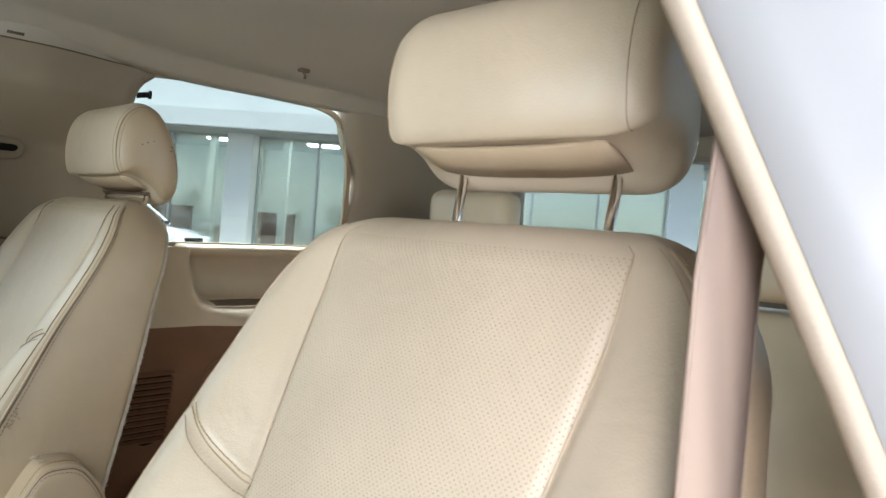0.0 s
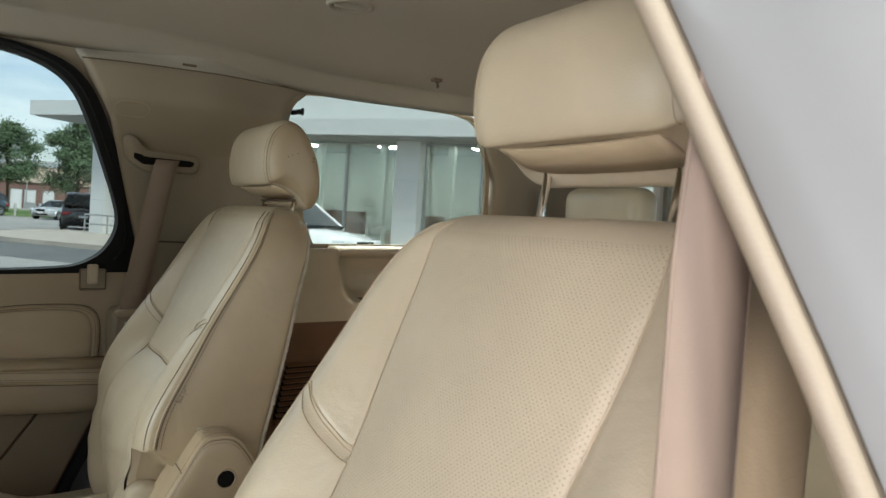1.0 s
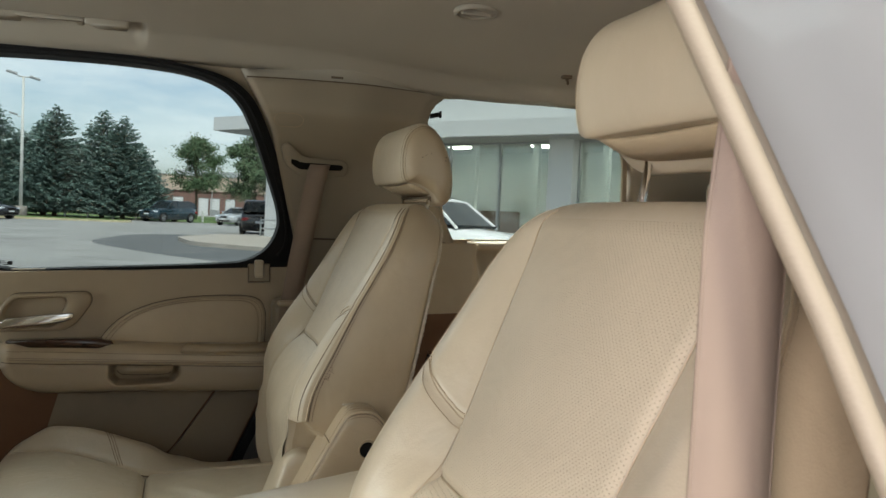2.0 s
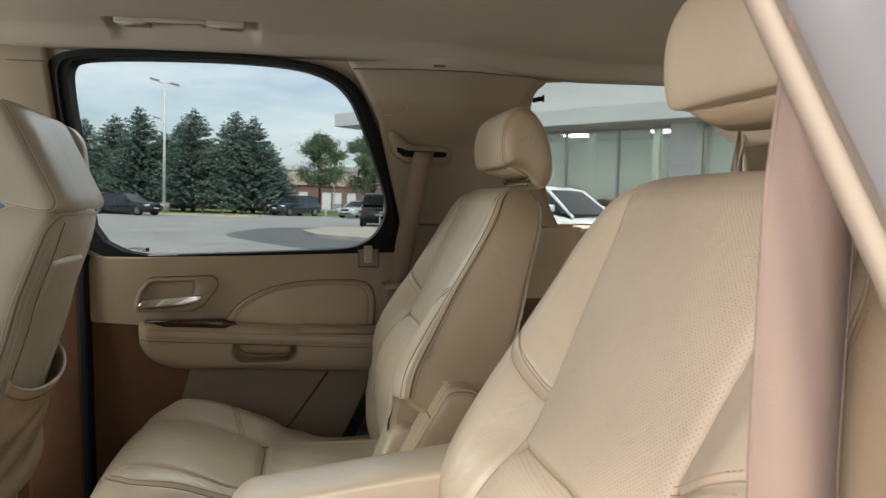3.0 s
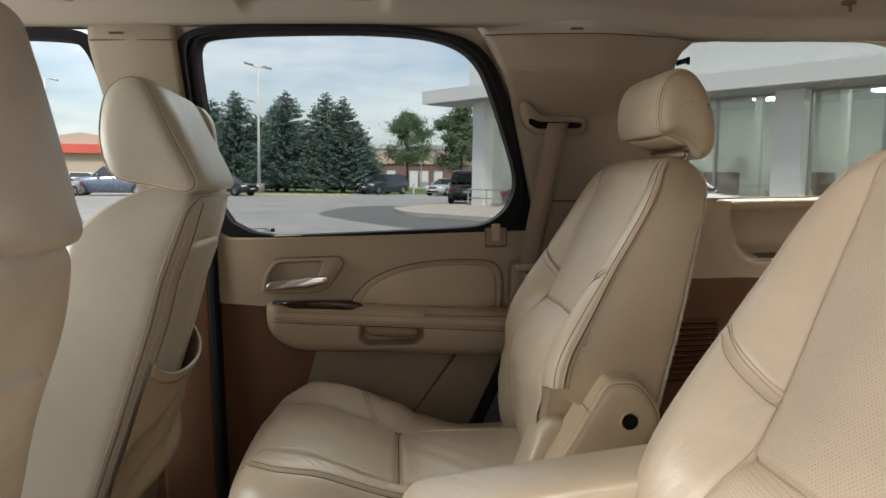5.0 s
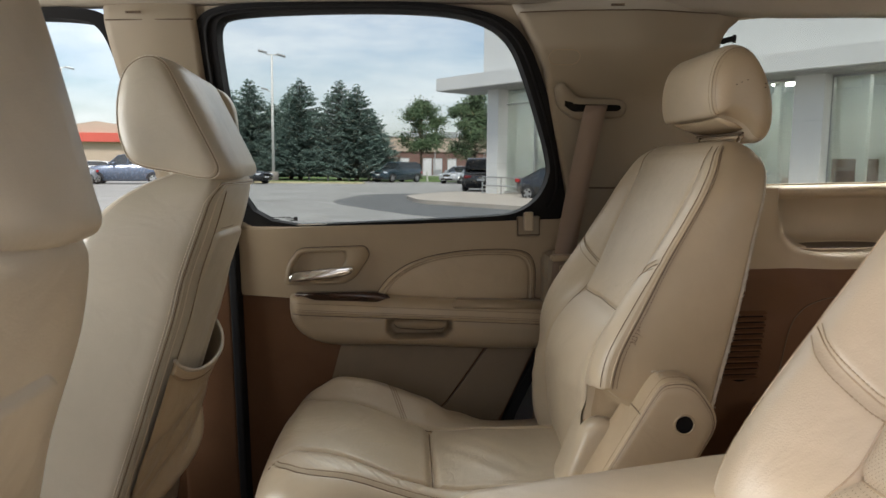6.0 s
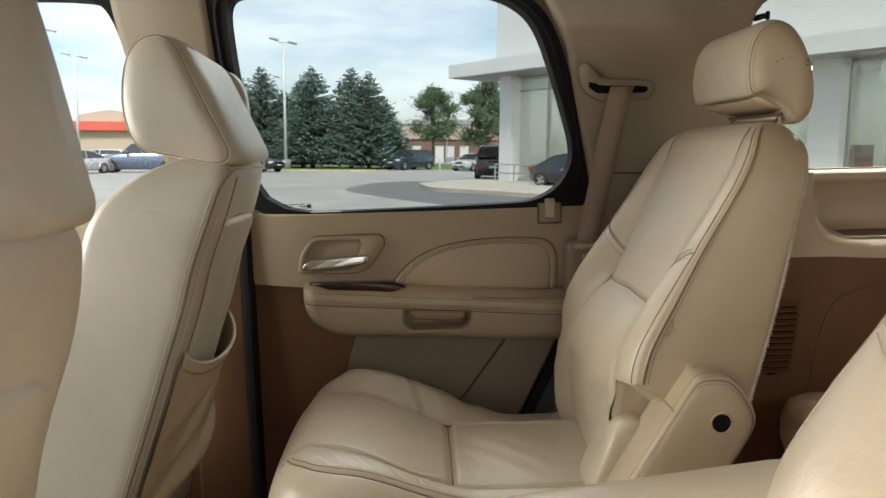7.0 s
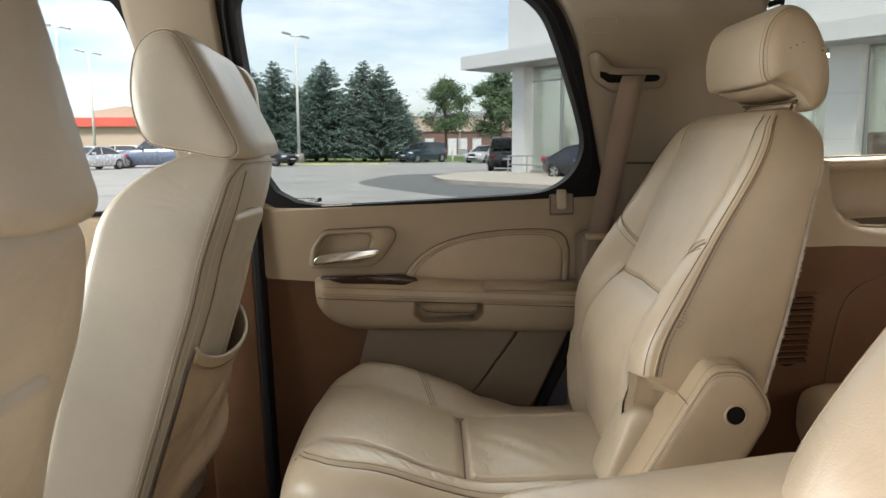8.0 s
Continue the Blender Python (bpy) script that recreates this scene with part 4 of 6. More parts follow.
def rear_seat(yc, s, lift, label, arm_up):
    """A second-row captain's chair; s is 1 where its inboard side is towards -y."""
    seat = thing("captains_chair", label, "car seat", CAR @ Matrix.Translation((0, yc, 0)), group="second-row seats")
    flip = lambda p: Vector((p[0], p[1] * s, p[2]))
    sew, thread = (M_FLANK, M_FLANK) if lift else (M_SEWN, M_STITCH)
    # backrest
    zs = span(0.787, 1.03, 16) + span(1.035, 1.10, 24) + span(1.105, 1.165, 8) + span(1.169, 1.194, 14) + span(1.20, 1.31, 46) + span(1.315, 1.40, 14) + span(1.405, 1.4587, 26)
    loops = [back_loop(z) for z in zs]
    bm = loft([[flip(p) for p, _ in lp] for lp in loops])
    uv_map(bm, lambda c: (c.y, c.z * 1.08))
    n = len(loops[0])
    # flanks and rear take the leather with shade in its tone
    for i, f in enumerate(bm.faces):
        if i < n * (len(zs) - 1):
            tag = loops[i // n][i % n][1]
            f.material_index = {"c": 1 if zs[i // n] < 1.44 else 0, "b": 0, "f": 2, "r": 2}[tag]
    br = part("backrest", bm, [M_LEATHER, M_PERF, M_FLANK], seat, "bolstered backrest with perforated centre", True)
    fwd = Vector((-0.0008, 0, 0.0003))
    for sg in (-1, 1):
        zz = span(1.092 if sg < 0 else 0.95, 1.449, 90)
        part("piping", tube([flip(back_front(z, 1.0, sg) + Vector((0.0005, sg * 0.0006, 0))) for z in zz], 0.0017, 6), M_LEATHER_SIDE, br, "raised rolled seam", True)
        part("seam", tube([flip(back_flank(z, 0.022, sg) + Vector((0, sg * 0.0004, 0))) for z in zz], 0.0009, 5), sew, br, "sewn seam")
        part("stitching", stitches([flip(back_flank(z, 0.055, sg) + Vector((0, sg * 0.0006, 0))) for z in zz], 0.0007), thread, br, "brown thread stitching")
        part("seam", tube([flip(back_front(z, 0.972, sg) + fwd * 0.6) for z in zz], 0.0007, 5), sew, br, "sewn seam")
        part("seam", tube([flip(back_front(z, seam_v(z), sg) + fwd) for z in span(0.95, 1.449, 90)], 0.0008, 5), sew, br, "sewn seam")
        for dz in (-0.0065, 0.0, 0.0065):
            row = [flip(back_front(cross_seam(fr) + dz, fr, sg) + fwd) for fr in span(0.535, 0.955, 26)]
            part("stitching" if dz else "seam", stitches(row, 0.0006) if dz else tube(row, 0.0008, 5), thread if dz else sew, br, "brown thread stitching" if dz else "sewn seam")
    for sg in (-1, 1):
        part("seam", tube([flip(back_front(1.182 - 0.010 * fr, fr, sg) + fwd * 0.3) for fr in span(0, 0.51, 16)], 0.0011, 5), sew, br, "sewn seam")
    # frayed spot on the inboard flank seam
    rnd = random.Random(8)
    bm = bmesh.new()
    for _ in range(14):
        p = back_flank(rnd.uniform(1.162, 1.185), 0.03 + rnd.uniform(0, 0.05), -1) + Vector((0, -0.001, 0))
        tube([flip(p), flip(p + Vector((rnd.uniform(0.001, 0.008), -0.002, rnd.uniform(-0.007, 0.001))))], 0.0004, 3, bm)
    part("loose_threads", bm, thread, br, "loose dark threads at a worn spot")
    # pale worn edging along the back edge
    edge = [back_flank(z, 0.995, -1) for z in span(0.99, 1.435, 54)]
    bm = tube([flip(p + Vector((0.002, 0.001, 0))) for p in edge], 0.0032, 6)
    for p in edge:
        for _ in range(10):
            a = p + Vector((0.003, -0.001, rnd.uniform(-.005, .005)))
            b = a + Vector((rnd.uniform(0.0, 0.003), rnd.uniform(-0.003, 0.001), rnd.uniform(-0.004, 0.004)))
            tube([flip(a), flip(b)], 0.0004, 3, bm)
    part("edging", bm, M_FRINGE, br, "frayed pale carpet edging")

    # headrest: one side profile swept across, with rolled-over ends
    up = 0.0 if lift else 0.007
    prof = eased([(0.430, 1.490 + up), (0.424, 1.525), (0.425, 1.560), (0.434, 1.592), (0.452, 1.612), (0.474, 1.617), (0.496, 1.607), (0.514, 1.582), (0.528, 1.549), (0.536, 1.508), (0.534, 1.474),
                  (0.523, 1.457), (0.507, 1.454), (0.490, 1.471 + up), (0.464, 1.486 + up), (0.444, 1.491 + up)], 2)
    hc = Vector((0.478, 1.535))

    def head_ring(y, k):
        crown = 0.006 * (1 - (y / 0.13) ** 2)
        return [flip((hc.x + (x - hc.x) * k - crown * (1 - smooth01(x, 0.43, 0.46)), y, hc.y + lift + (z - hc.y) * k)) for x, z in prof]
    wide = 0.094 if lift else 0.085
    roll = [(wide + 0.046 * math.sin(a), 0.22 + 0.78 * math.cos(a) ** 0.55) for a in span(0, math.radians(88), 18)]
    lay = [head_ring(-y, k) for y, k in roll[::-1]] + [head_ring(y, 1) for y in span(-0.08, 0.08, 9)] + [head_ring(y, k) for y, k in roll]
    bm = loft(lay)
    # the far headrest's ends get the shade-toned leather too
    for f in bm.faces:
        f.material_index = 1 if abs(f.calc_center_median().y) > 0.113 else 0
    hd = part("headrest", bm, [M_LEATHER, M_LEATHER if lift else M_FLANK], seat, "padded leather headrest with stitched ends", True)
    m_ = len(prof)
    for sg in (-1, 1):
        for off, mt in ((0.0, "s"), (-0.006, "t"), (0.005, "t"))[:1 if lift else 3]:
            a = math.asin((0.0295 + off) / 0.046)
            rg = head_ring(sg * (wide + 0.0295 + off), 0.2215 + 0.78 * math.cos(a) ** 0.55 + 0.003)
            arc = [rg[(j + m_ - 4) % m_] for j in range(int(m_ * 0.44))]
            part("seam" if mt == "s" else "stitching", tube(arc, 0.0006, 5) if mt == "s" else stitches(arc, 0.0004), sew if mt == "s" else thread, hd, "sewn seam" if mt == "s" else "brown thread stitching")
    fl = lambda y, k: flip((0.446 + 0.045 * k, y, 1.4885 + up + lift - 0.018 * k))
    bm = bmesh.new()
    loft([[fl(y, 0) + Vector((0, 0, dz)), fl(y, 0.5) + Vector((0, 0, dz - 0.002)), fl(y, 1) + Vector((0, 0, dz))] + [fl(y, 1) + Vector((0, 0, dz + 0.004)), fl(y, 0) + Vector((0, 0, dz + 0.004))] for y, dz in [(y, -0.004 + 0.004 * abs(y / 0.1) ** 3) for y in span(-0.10, 0.10, 15)]], True, True, bm)
    part("bottom_flap", bm, M_LEATHER_SIDE, hd, "folded leather flap below", True)
    if not lift:
        part("bracket", tube([flip((0.492, y, 1.4655 + lift)) for y in (-0.09, 0.09)], 0.0028, 8), M_PEDESTAL, hd, "thin bar between the posts", True)
    if not lift:
        part("flap_seam", tube([fl(y, 0.98) + Vector((0, 0, -0.006)) for y in span(-0.095, 0.095, 8)], 0.0022, 6), M_SEAM, hd, "dark gap along the flap", True)
    if not lift:
        for x, z in ((0.462, 1.547), (0.470, 1.551), (0.480, 1.554), (0.509, 1.542), (0.510, 1.548)):
            part("scuff_mark", box(x - 0.0012, x + 0.0012, *sorted((-0.1312 * s, -0.1275 * s)), z - 0.0008, z + 0.0008), M_SEAM, hd, "small dark scuff mark")
    for sg in (-1, 1):
        part("post", tube([(0.470, sg * 0.083, 1.40), (0.484, sg * 0.083, 1.44), (0.497, sg * 0.083, 1.478 + lift)], 0.0045, 12), M_CHROME, hd, "chrome headrest post", True)
        part("post_collar", tube([(0.4815, sg * 0.083, 1.432), (0.486, sg * 0.083, 1.446)], 0.0105, 14), M_PEDESTAL, seat, "", True)

    # cushion
    cp = ring_params(88, 0.34, tuple(span(0.05, 0.94, 90)), True)
    xs = [-0.335 + 0.07 * (1 - math.cos(a)) for a in span(0.04, math.pi / 2, 16)] + span(-0.261, -0.054, 53) + span(-0.05, -0.02, 13) + span(-0.015, 0.26, 40)
    bm = loft([[flip(cushion_point(x, v, d)) for v, d in [(a, b) for a, b in cp]] for x in xs])
    uv_map(bm, lambda c: (c.y, c.x))
    # sides below the top edge take the browner, bounce-tinted leather
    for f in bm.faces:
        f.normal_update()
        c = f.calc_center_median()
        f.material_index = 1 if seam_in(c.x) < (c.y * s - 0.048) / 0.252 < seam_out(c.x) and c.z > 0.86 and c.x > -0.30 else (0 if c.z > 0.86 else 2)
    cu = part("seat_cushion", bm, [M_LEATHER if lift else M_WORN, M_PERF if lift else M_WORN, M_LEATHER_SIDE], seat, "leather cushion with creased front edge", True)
    top_d = lambda v: (1 - abs(v) ** (2 / 0.34)) ** 0.17
    on_c = lambda pts, off=0.0008: [flip(cushion_point(x, v, d) + Vector((0, 0, off))) for x, v, d in pts]
    for sg in (-1, 1):
        line = seam_in if sg < 0 else seam_out
        part("seam", tube(on_c([(x, line(x), top_d(line(x))) for x in span(-0.312, 0.2, 70)], 0.0006), 0.0013, 5), sew, cu, "sewn seam")
    part("seam", tube(on_c([(x, edge_in(x), top_d(edge_in(x))) for x in span(-0.303, 0.18, 76)], 0.0006), 0.0011, 5), sew, cu, "sewn seam")
    for off in (-0.022, 0.026):
        part("stitching", stitches(on_c([(x, edge_in(x) + off, top_d(edge_in(x) + off)) for x in span(-0.298, 0.18, 74)], 0.0008), 0.0007), thread, cu, "brown thread stitching")
    part("seam", tube(on_c([(-0.036, v, top_d(v)) for v in span(-0.69, 0.34, 24)], 0.0004), 0.0016, 5), sew, cu, "sewn seam")
    for dx in (-0.005, 0.0, 0.005):
        part("stitching", stitches(on_c([(-0.086 + dx - 0.08 * (v - 0.42), v, (1 - v ** (2 / 0.34)) ** 0.17) for v in span(0.42, 0.96, 24)], 0.0010), 0.0008), thread, cu, "brown thread stitching")
    part("front_skirt", loft([[flip((-0.315 + 0.02 * (1 - k), y, 0.56 + 0.24 * k)) for y in span(-0.185, 0.285, 10)] + [flip((0.20, y, 0.56 + 0.22 * k)) for y in span(0.285, -0.185, 10)] for k in span(0, 1, 5)]),
         M_PEDESTAL, seat, "tan plastic seat base", True)

    # inboard armrest
    if arm_up:
        prof = eased(rounded([(0.140, 0.868), (0.210, 0.986), (0.280, 1.102), (0.293, 1.118), (0.332, 1.117), (0.350, 1.098), (0.369, 1.066), (0.368, 1.044), (0.342, 1.000), (0.272, 0.885), (0.215, 0.845)], 0.012, 2), 1)
        ctr = Vector((0.268, 1.005))
        layers = ((-0.3065, 0.30), (-0.306, 0.80), (-0.3045, 0.93), (-0.300, 0.975), (-0.294, 1.0), (-0.284, 1.012), (-0.26, 1.02), (-0.235, 1.015), (-0.218, 0.995), (-0.210, 0.95))
    else:
        axis, side, pivot, ln, hw = Vector((-0.994, -0.11)), Vector((-0.11, 0.994)), Vector((0.262, 1.080)), 0.297, 0.048
        prof = [pivot - axis * hw * math.cos(a) + side * hw * math.sin(a) for a in span(-math.pi / 2, math.pi / 2, 15)]
        prof += [pivot + axis * (ln - 0.035) * k + side * hw for k in span(0.08, 1, 6)]
        prof += [pivot + axis * (ln - 0.035 + 0.035 * math.cos(a)) + side * (0.013 + 0.035 * math.sin(a)) for a in span(math.pi / 2 * 0.9, 0, 7)]
        prof += [pivot + axis * (ln - 0.035 + 0.035 * math.cos(a)) + side * (-0.02 + 0.028 * math.sin(a)) for a in span(-0.1, -math.pi / 2, 6)]
        prof += [pivot + axis * (ln - 0.035) * k - side * hw for k in span(0.95, 0.08, 6)]
        ctr = pivot + axis * ln * 0.42
        layers = ((-0.305, 0.82), (-0.303, 0.93), (-0.298, 0.975), (-0.288, 0.995), (-0.26, 1.0), (-0.235, 1.0), (-0.222, 0.98), (-0.214, 0.94), (-0.211, 0.85))
    arm_ring = lambda y, k: [flip((ctr.x + (x - ctr.x) * k, y, ctr.y + (z - ctr.y) * k)) for x, z in prof]
    ar = part("armrest", loft([arm_ring(y, k) for y, k in layers]), M_LEATHER_SIDE if arm_up else M_LEATHER, seat, "folded-down leather armrest" if not arm_up else "leather armrest swung down past the cushion", True)
    if arm_up:
        ring = arm_ring(-0.2985, 0.986)
        part("piping", tube(ring + ring[:1], 0.0020, 6), M_LEATHER_SIDE, ar, "raised piping round the side", True)
        ring = arm_ring(-0.3025, 0.957)
        part("seam", tube(ring + ring[:1], 0.0008, 5), sew, ar, "sewn seam")
        for y, k in ((-0.3052, 0.925), (-0.287, 1.0125)):
            ring = arm_ring(y, k)
            part("stitching", stitches(ring + ring[:1], 0.0005), thread, ar, "brown thread stitching")
        j = min(range(len(prof)), key=lambda i: (prof[i][0] - 0.262) ** 2 + (prof[i][1] - 1.072) ** 2)
        part("seam", tube([arm_ring(y, k)[j] for y, k in layers[4:9]], 0.0010, 5), sew, ar, "sewn cross seam")
        rnd = random.Random(5)
        bm = bmesh.new()
        for _ in range(40):
            p = flip((rnd.uniform(0.288, 0.304), rnd.uniform(-0.285, -0.25), 1.119 + rnd.uniform(-0.001, 0.001)))
            tube([p, p + Vector((rnd.uniform(-.003, .003), rnd.uniform(-.003, .003), rnd.uniform(0, .002)))], 0.0005, 3, bm)
        part("worn_tuft", bm, M_FRINGE, ar, "torn pale padding at the worn corner")
        hole = Vector((0.3195, -0.3063, 1.0545))
        # dark plug flush with the side; the hole's shade is painted
        part("pivot_hole", tube([flip(hole + Vector((0, -0.0006, 0))), flip(hole + Vector((0, 0.012, 0)))], 0.0128, 24), M_DARK, ar, "dark disc with the pivot hole's shade in its colour")
        bm = tube([flip(hole + Vector((0.0142 * math.cos(a), 0.0002, 0.0142 * math.sin(a)))) for a in span(0, math.tau, 33)], 0.0018, 8)
        part("hole_rim", bm, M_FLANK, ar, "worn rim of the hole", True)
    mid_, ax, px = Vector((0.215, 0, 0.958)), Vector((0.36, 0, 0.933)), Vector((0.933, 0, -0.36))
    oval = [mid_ + ax * (0.042 * (1 if math.sin(a) > 0 else -1) + 0.036 * math.sin(a)) + px * 0.040 * math.cos(a) for a in span(0.01, math.tau + 0.01, 33)[:-1]]
    ov = lambda k, y: [flip(mid_ + (p - mid_) * k + Vector((0, y, 0))) for p in oval]
    part("hinge_cover", loft([ov(0.96, -0.15), ov(0.96, -0.217), ov(0.94, -0.223), ov(0.88, -0.227), ov(0.74, -0.229), ov(0.4, -0.230)]), M_LEATHER, seat, "smooth pale oval hinge cover", True)
    return seat


rear_seat(1.395, 1, 0.0, "worn tan leather captain's chair with stitched bolsters beside the far door", True)
rear_seat(2 * MID - 1.395, -1, 0.034, "pale tan leather captain's chair with perforated centre and raised headrest", False)


# ---- front seats ----
def front_seat(dx, yc, s, dz, label, hx=0.0, sewn=True, tilt=0.0):
    seat = thing("front_seat", label, "car seat", CAR @ Matrix.Translation((dx, yc, dz)), group="front seats")

    def flip(p):
        """Widened towards the door."""
        return Vector((p[0], (-0.175 + 1.25 * (p[1] + 0.175)) * s, p[2]))

    def flip_head(p):
        """The headrest is turned a little towards the door as well."""
        return flip((p[0] - 0.068 * (p[1] + 0.175), p[1], p[2]))
    REAR = ((0.80, -0.598), (0.908, -0.559), (1.02, -0.517), (1.116, -0.483), (1.193, -0.456), (1.26, -0.437), (1.333, -0.409), (1.378, -0.395), (1.43, -0.382))

    def bp(z, v, d):
        """Skin of the backrest: v across (-1 at the inboard side), d -1 in front and 1 behind."""
        xf, xr = -0.612 + (z - 1.303) * 0.305, spline(z, REAR)
        w = 0.175 - 0.012 * smooth01(z, 1.05, 1.38)
        r, q, zt = 0.12, 0.035, 1.430
        if z > zt - r:
            t = r - math.sqrt(max(r * r - (z - zt + r) ** 2, 0))
            w -= t * 0.45
            xf += t * 1.4
        if z > zt - q:
            xr -= q - math.sqrt(max(q * q - (z - zt + q) ** 2, 0))
        x = (xf + xr) / 2 + d * (xr - xf) / 2
        if d > 0:
            x += d * (0.008 - 0.008 * v * v - 0.055 * max(v, 0) ** 2.5)
        else:
            x += 0.02 * (1 - smooth01(abs(v), 0.4, 0.8))
        return Vector((x, v * w, z))
    prm = ring_params(72, 0.20, (0.3, 0.6, 0.9, 0.96))
    bm = loft([[flip(bp(z, v, d)) for v, d in prm] for z in span(0.80, 1.30, 36) + span(1.31, 1.4298, 26)])
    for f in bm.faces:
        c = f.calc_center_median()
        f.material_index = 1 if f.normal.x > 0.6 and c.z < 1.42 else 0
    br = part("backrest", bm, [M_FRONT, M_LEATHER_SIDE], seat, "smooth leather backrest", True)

    def border(d, out, n=90):
        """Up the inboard rear edge, round the shoulder and across the top of the back."""
        skin = lambda v: (1 - abs(v) ** 10) ** 0.1
        v0 = -skin(d)
        low = [flip(bp(z, v0, d) + Vector((out * 0.5, -out, 0))) for z in span(0.84, 1.375, n)]
        knee = []
        for a in span(0.1, math.pi / 2, 12):
            v = v0 + 0.16 * (1 - math.cos(a))
            knee.append(flip(bp(1.375 + (0.030 + 0.05 * (0.9 - d)) * math.sin(a), v, max(d, skin(v))) + Vector((out, -out * 0.5, 0))))
        top = [flip(bp(1.405 + 0.05 * (0.9 - d), v, skin(v)) + Vector((out, 0, 0))) for v in span(v0 + 0.17, 0.9, 30)]
        return low + knee + top
    if sewn:
        for d in (0.84, 0.975):
            part("stitching", stitches(border(d, 0.0008), 0.0008), M_THREAD, br, "pale double stitching")
        for d in (0.885, 0.94):
            part("piping", tube(border(d, 0.0004), 0.0015, 6), M_FRONT, br, "raised rolled seam", True)
        part("stitching", stitches([flip(bp(z, -1.0, -0.78) + Vector((0, -0.0004, 0))) for z in span(0.84, 1.423, 80)], 0.0006), M_THREAD, br, "pale brown stitching")
    for d in (0.912,) if sewn else ():
        part("seam", tube(border(d, 0.0006, 60), 0.0010, 5), M_SEWN, br, "sewn seam")

    # back panel with a raised rim at its top and outer side
    on = lambda z, v, off: flip(bp(z, v, 1.0) + Vector((off, 0, 0)))

    def shell(u, v):
        z = 0.86 + 0.468 * v - 0.006 * (1 - smooth01(u, 0.0, 0.12)) * smooth01(v, 0.9, 1) - 0.012 * smooth01(u, 0.9, 1) * smooth01(v, 0.9, 1)
        rim = max(smooth01(v, 0.79, 0.875), smooth01(u, 0.84, 0.90) * 0.8)
        fall = (1 - smooth01(v, 0.975, 1.0)) * (1 - smooth01(u, 0.965, 1.0)) * smooth01(u, 0.0, 0.05)
        return on(z, -0.70 + 0.84 * u, -0.002 + (0.004 + 0.005 * rim) * fall)
    part("back_panel", sheet(shell, span(0, 0.12, 14) + span(0.16, 0.82, 10) + span(0.835, 1, 22), span(0, 0.75, 12) + span(0.76, 1, 36)), M_FRONT, seat, "smooth back panel with a raised rim", True)
    # dark tube drawn where the gap above the panel lies in shade
    gap = [shell(u, 1.0) + Vector((0.0005, 0, 0.0015)) for u in span(0.02, 0.62, 16)]
    if sewn:
        part("panel_gap", tube(gap, 0.0016, 5), M_DARK, seat, "dark gap above the back panel")
        part("panel_joint", tube([on(z, -0.70 - 0.02 * k, 0.0004) for k, z in zip(span(0, 1, 12), span(1.31, 1.392, 12))], 0.0010, 5), M_SEWN, seat, "thin dark joint beside the back panel")
        part("panel_joint", tube([shell(0.0, v) + Vector((0.0028, 0, 0)) for v in span(0.05, 0.97, 20)], 0.0009, 5), M_SEWN, seat, "thin dark joint beside the back panel")

    def pocket(u, v):
        """Slack pocket: u across, v 0 at the foot and 1 at the hem."""
        hem = 1.122 - 0.048 * math.sin(math.pi * u ** 0.85) ** 0.8
        z = 0.80 + (hem - 0.80) * v
        belly = math.sin(math.pi * min(u * 1.02, 1)) ** 0.7
        g = math.sin(math.pi * min(v * 1.15, 1.0))
        fold = 0.018 * math.sin(5.2 * u - 7.0 * v + 0.6) + 0.010 * math.sin(10 * u - 19 * v + 1.2) + 0.007 * abs(math.sin(8 * u - 13 * v + 0.4)) + 0.003 * math.sin(27 * u - 31 * v)
        return on(z, -0.84 + 1.70 * u, 0.006 + (0.008 + 0.015 * v ** 1.5) * belly + fold * g * belly)
    # the pocket's shade is put into its darker leather
    pk = part("map_pocket", sheet(pocket, span(0, 1, 54), span(0, 1, 44)), M_FLANK, seat, "slack leather map pocket", True)
    lift_ = Vector((0.0022, 0, 0))
    band = lambda u, v: pocket(u, 0.945 + 0.06 * v) + lift_
    part("pocket_hem", sheet(band, span(0, 1, 40), span(0, 1, 4), 0.003, -s), M_LEATHER_SIDE, pk, "gathered elastic hem", True)
    part("hem_edge", tube([band(u, 1.0) + Vector((-0.001, 0, 0.001)) for u in span(0, 1, 40)], 0.0035, 8), M_FRONT, pk, "rolled hem edge", True)
    part("hem_stitching", stitches([band(u, 0.1) + lift_ * 0.3 for u in span(0, 0.55, 40)], 0.0006), M_STITCH, pk, "brown thread stitching")

    # headrest: flat stitched sides, slanted back that bulges between them
    prof = eased([(-0.525, 1.482), (-0.525, 1.529), (-0.513, 1.578), (-0.490, 1.599), (-0.466, 1.604), (-0.447, 1.594), (-0.430, 1.556), (-0.408, 1.505), (-0.385, 1.456),
                  (-0.373, 1.428), (-0.382, 1.413), (-0.405, 1.414), (-0.448, 1.425), (-0.484, 1.431), (-0.511, 1.441)], 2)
    c = Vector((-0.455, 1.51))

    def hp(k, g, y, i):
        x, z = prof[i]
        x += tilt * max(z - 1.44, 0) + g * (0.023 * smooth01(x, -0.480, -0.405) - 0.010 * (1 - smooth01(x, -0.53, -0.49)))
        return flip_head((hx - 0.008 + c.x + (x - c.x) * k, y, c.y + (z - c.y) * k * (1 + 0.03 * g)))
    hw = 0.150
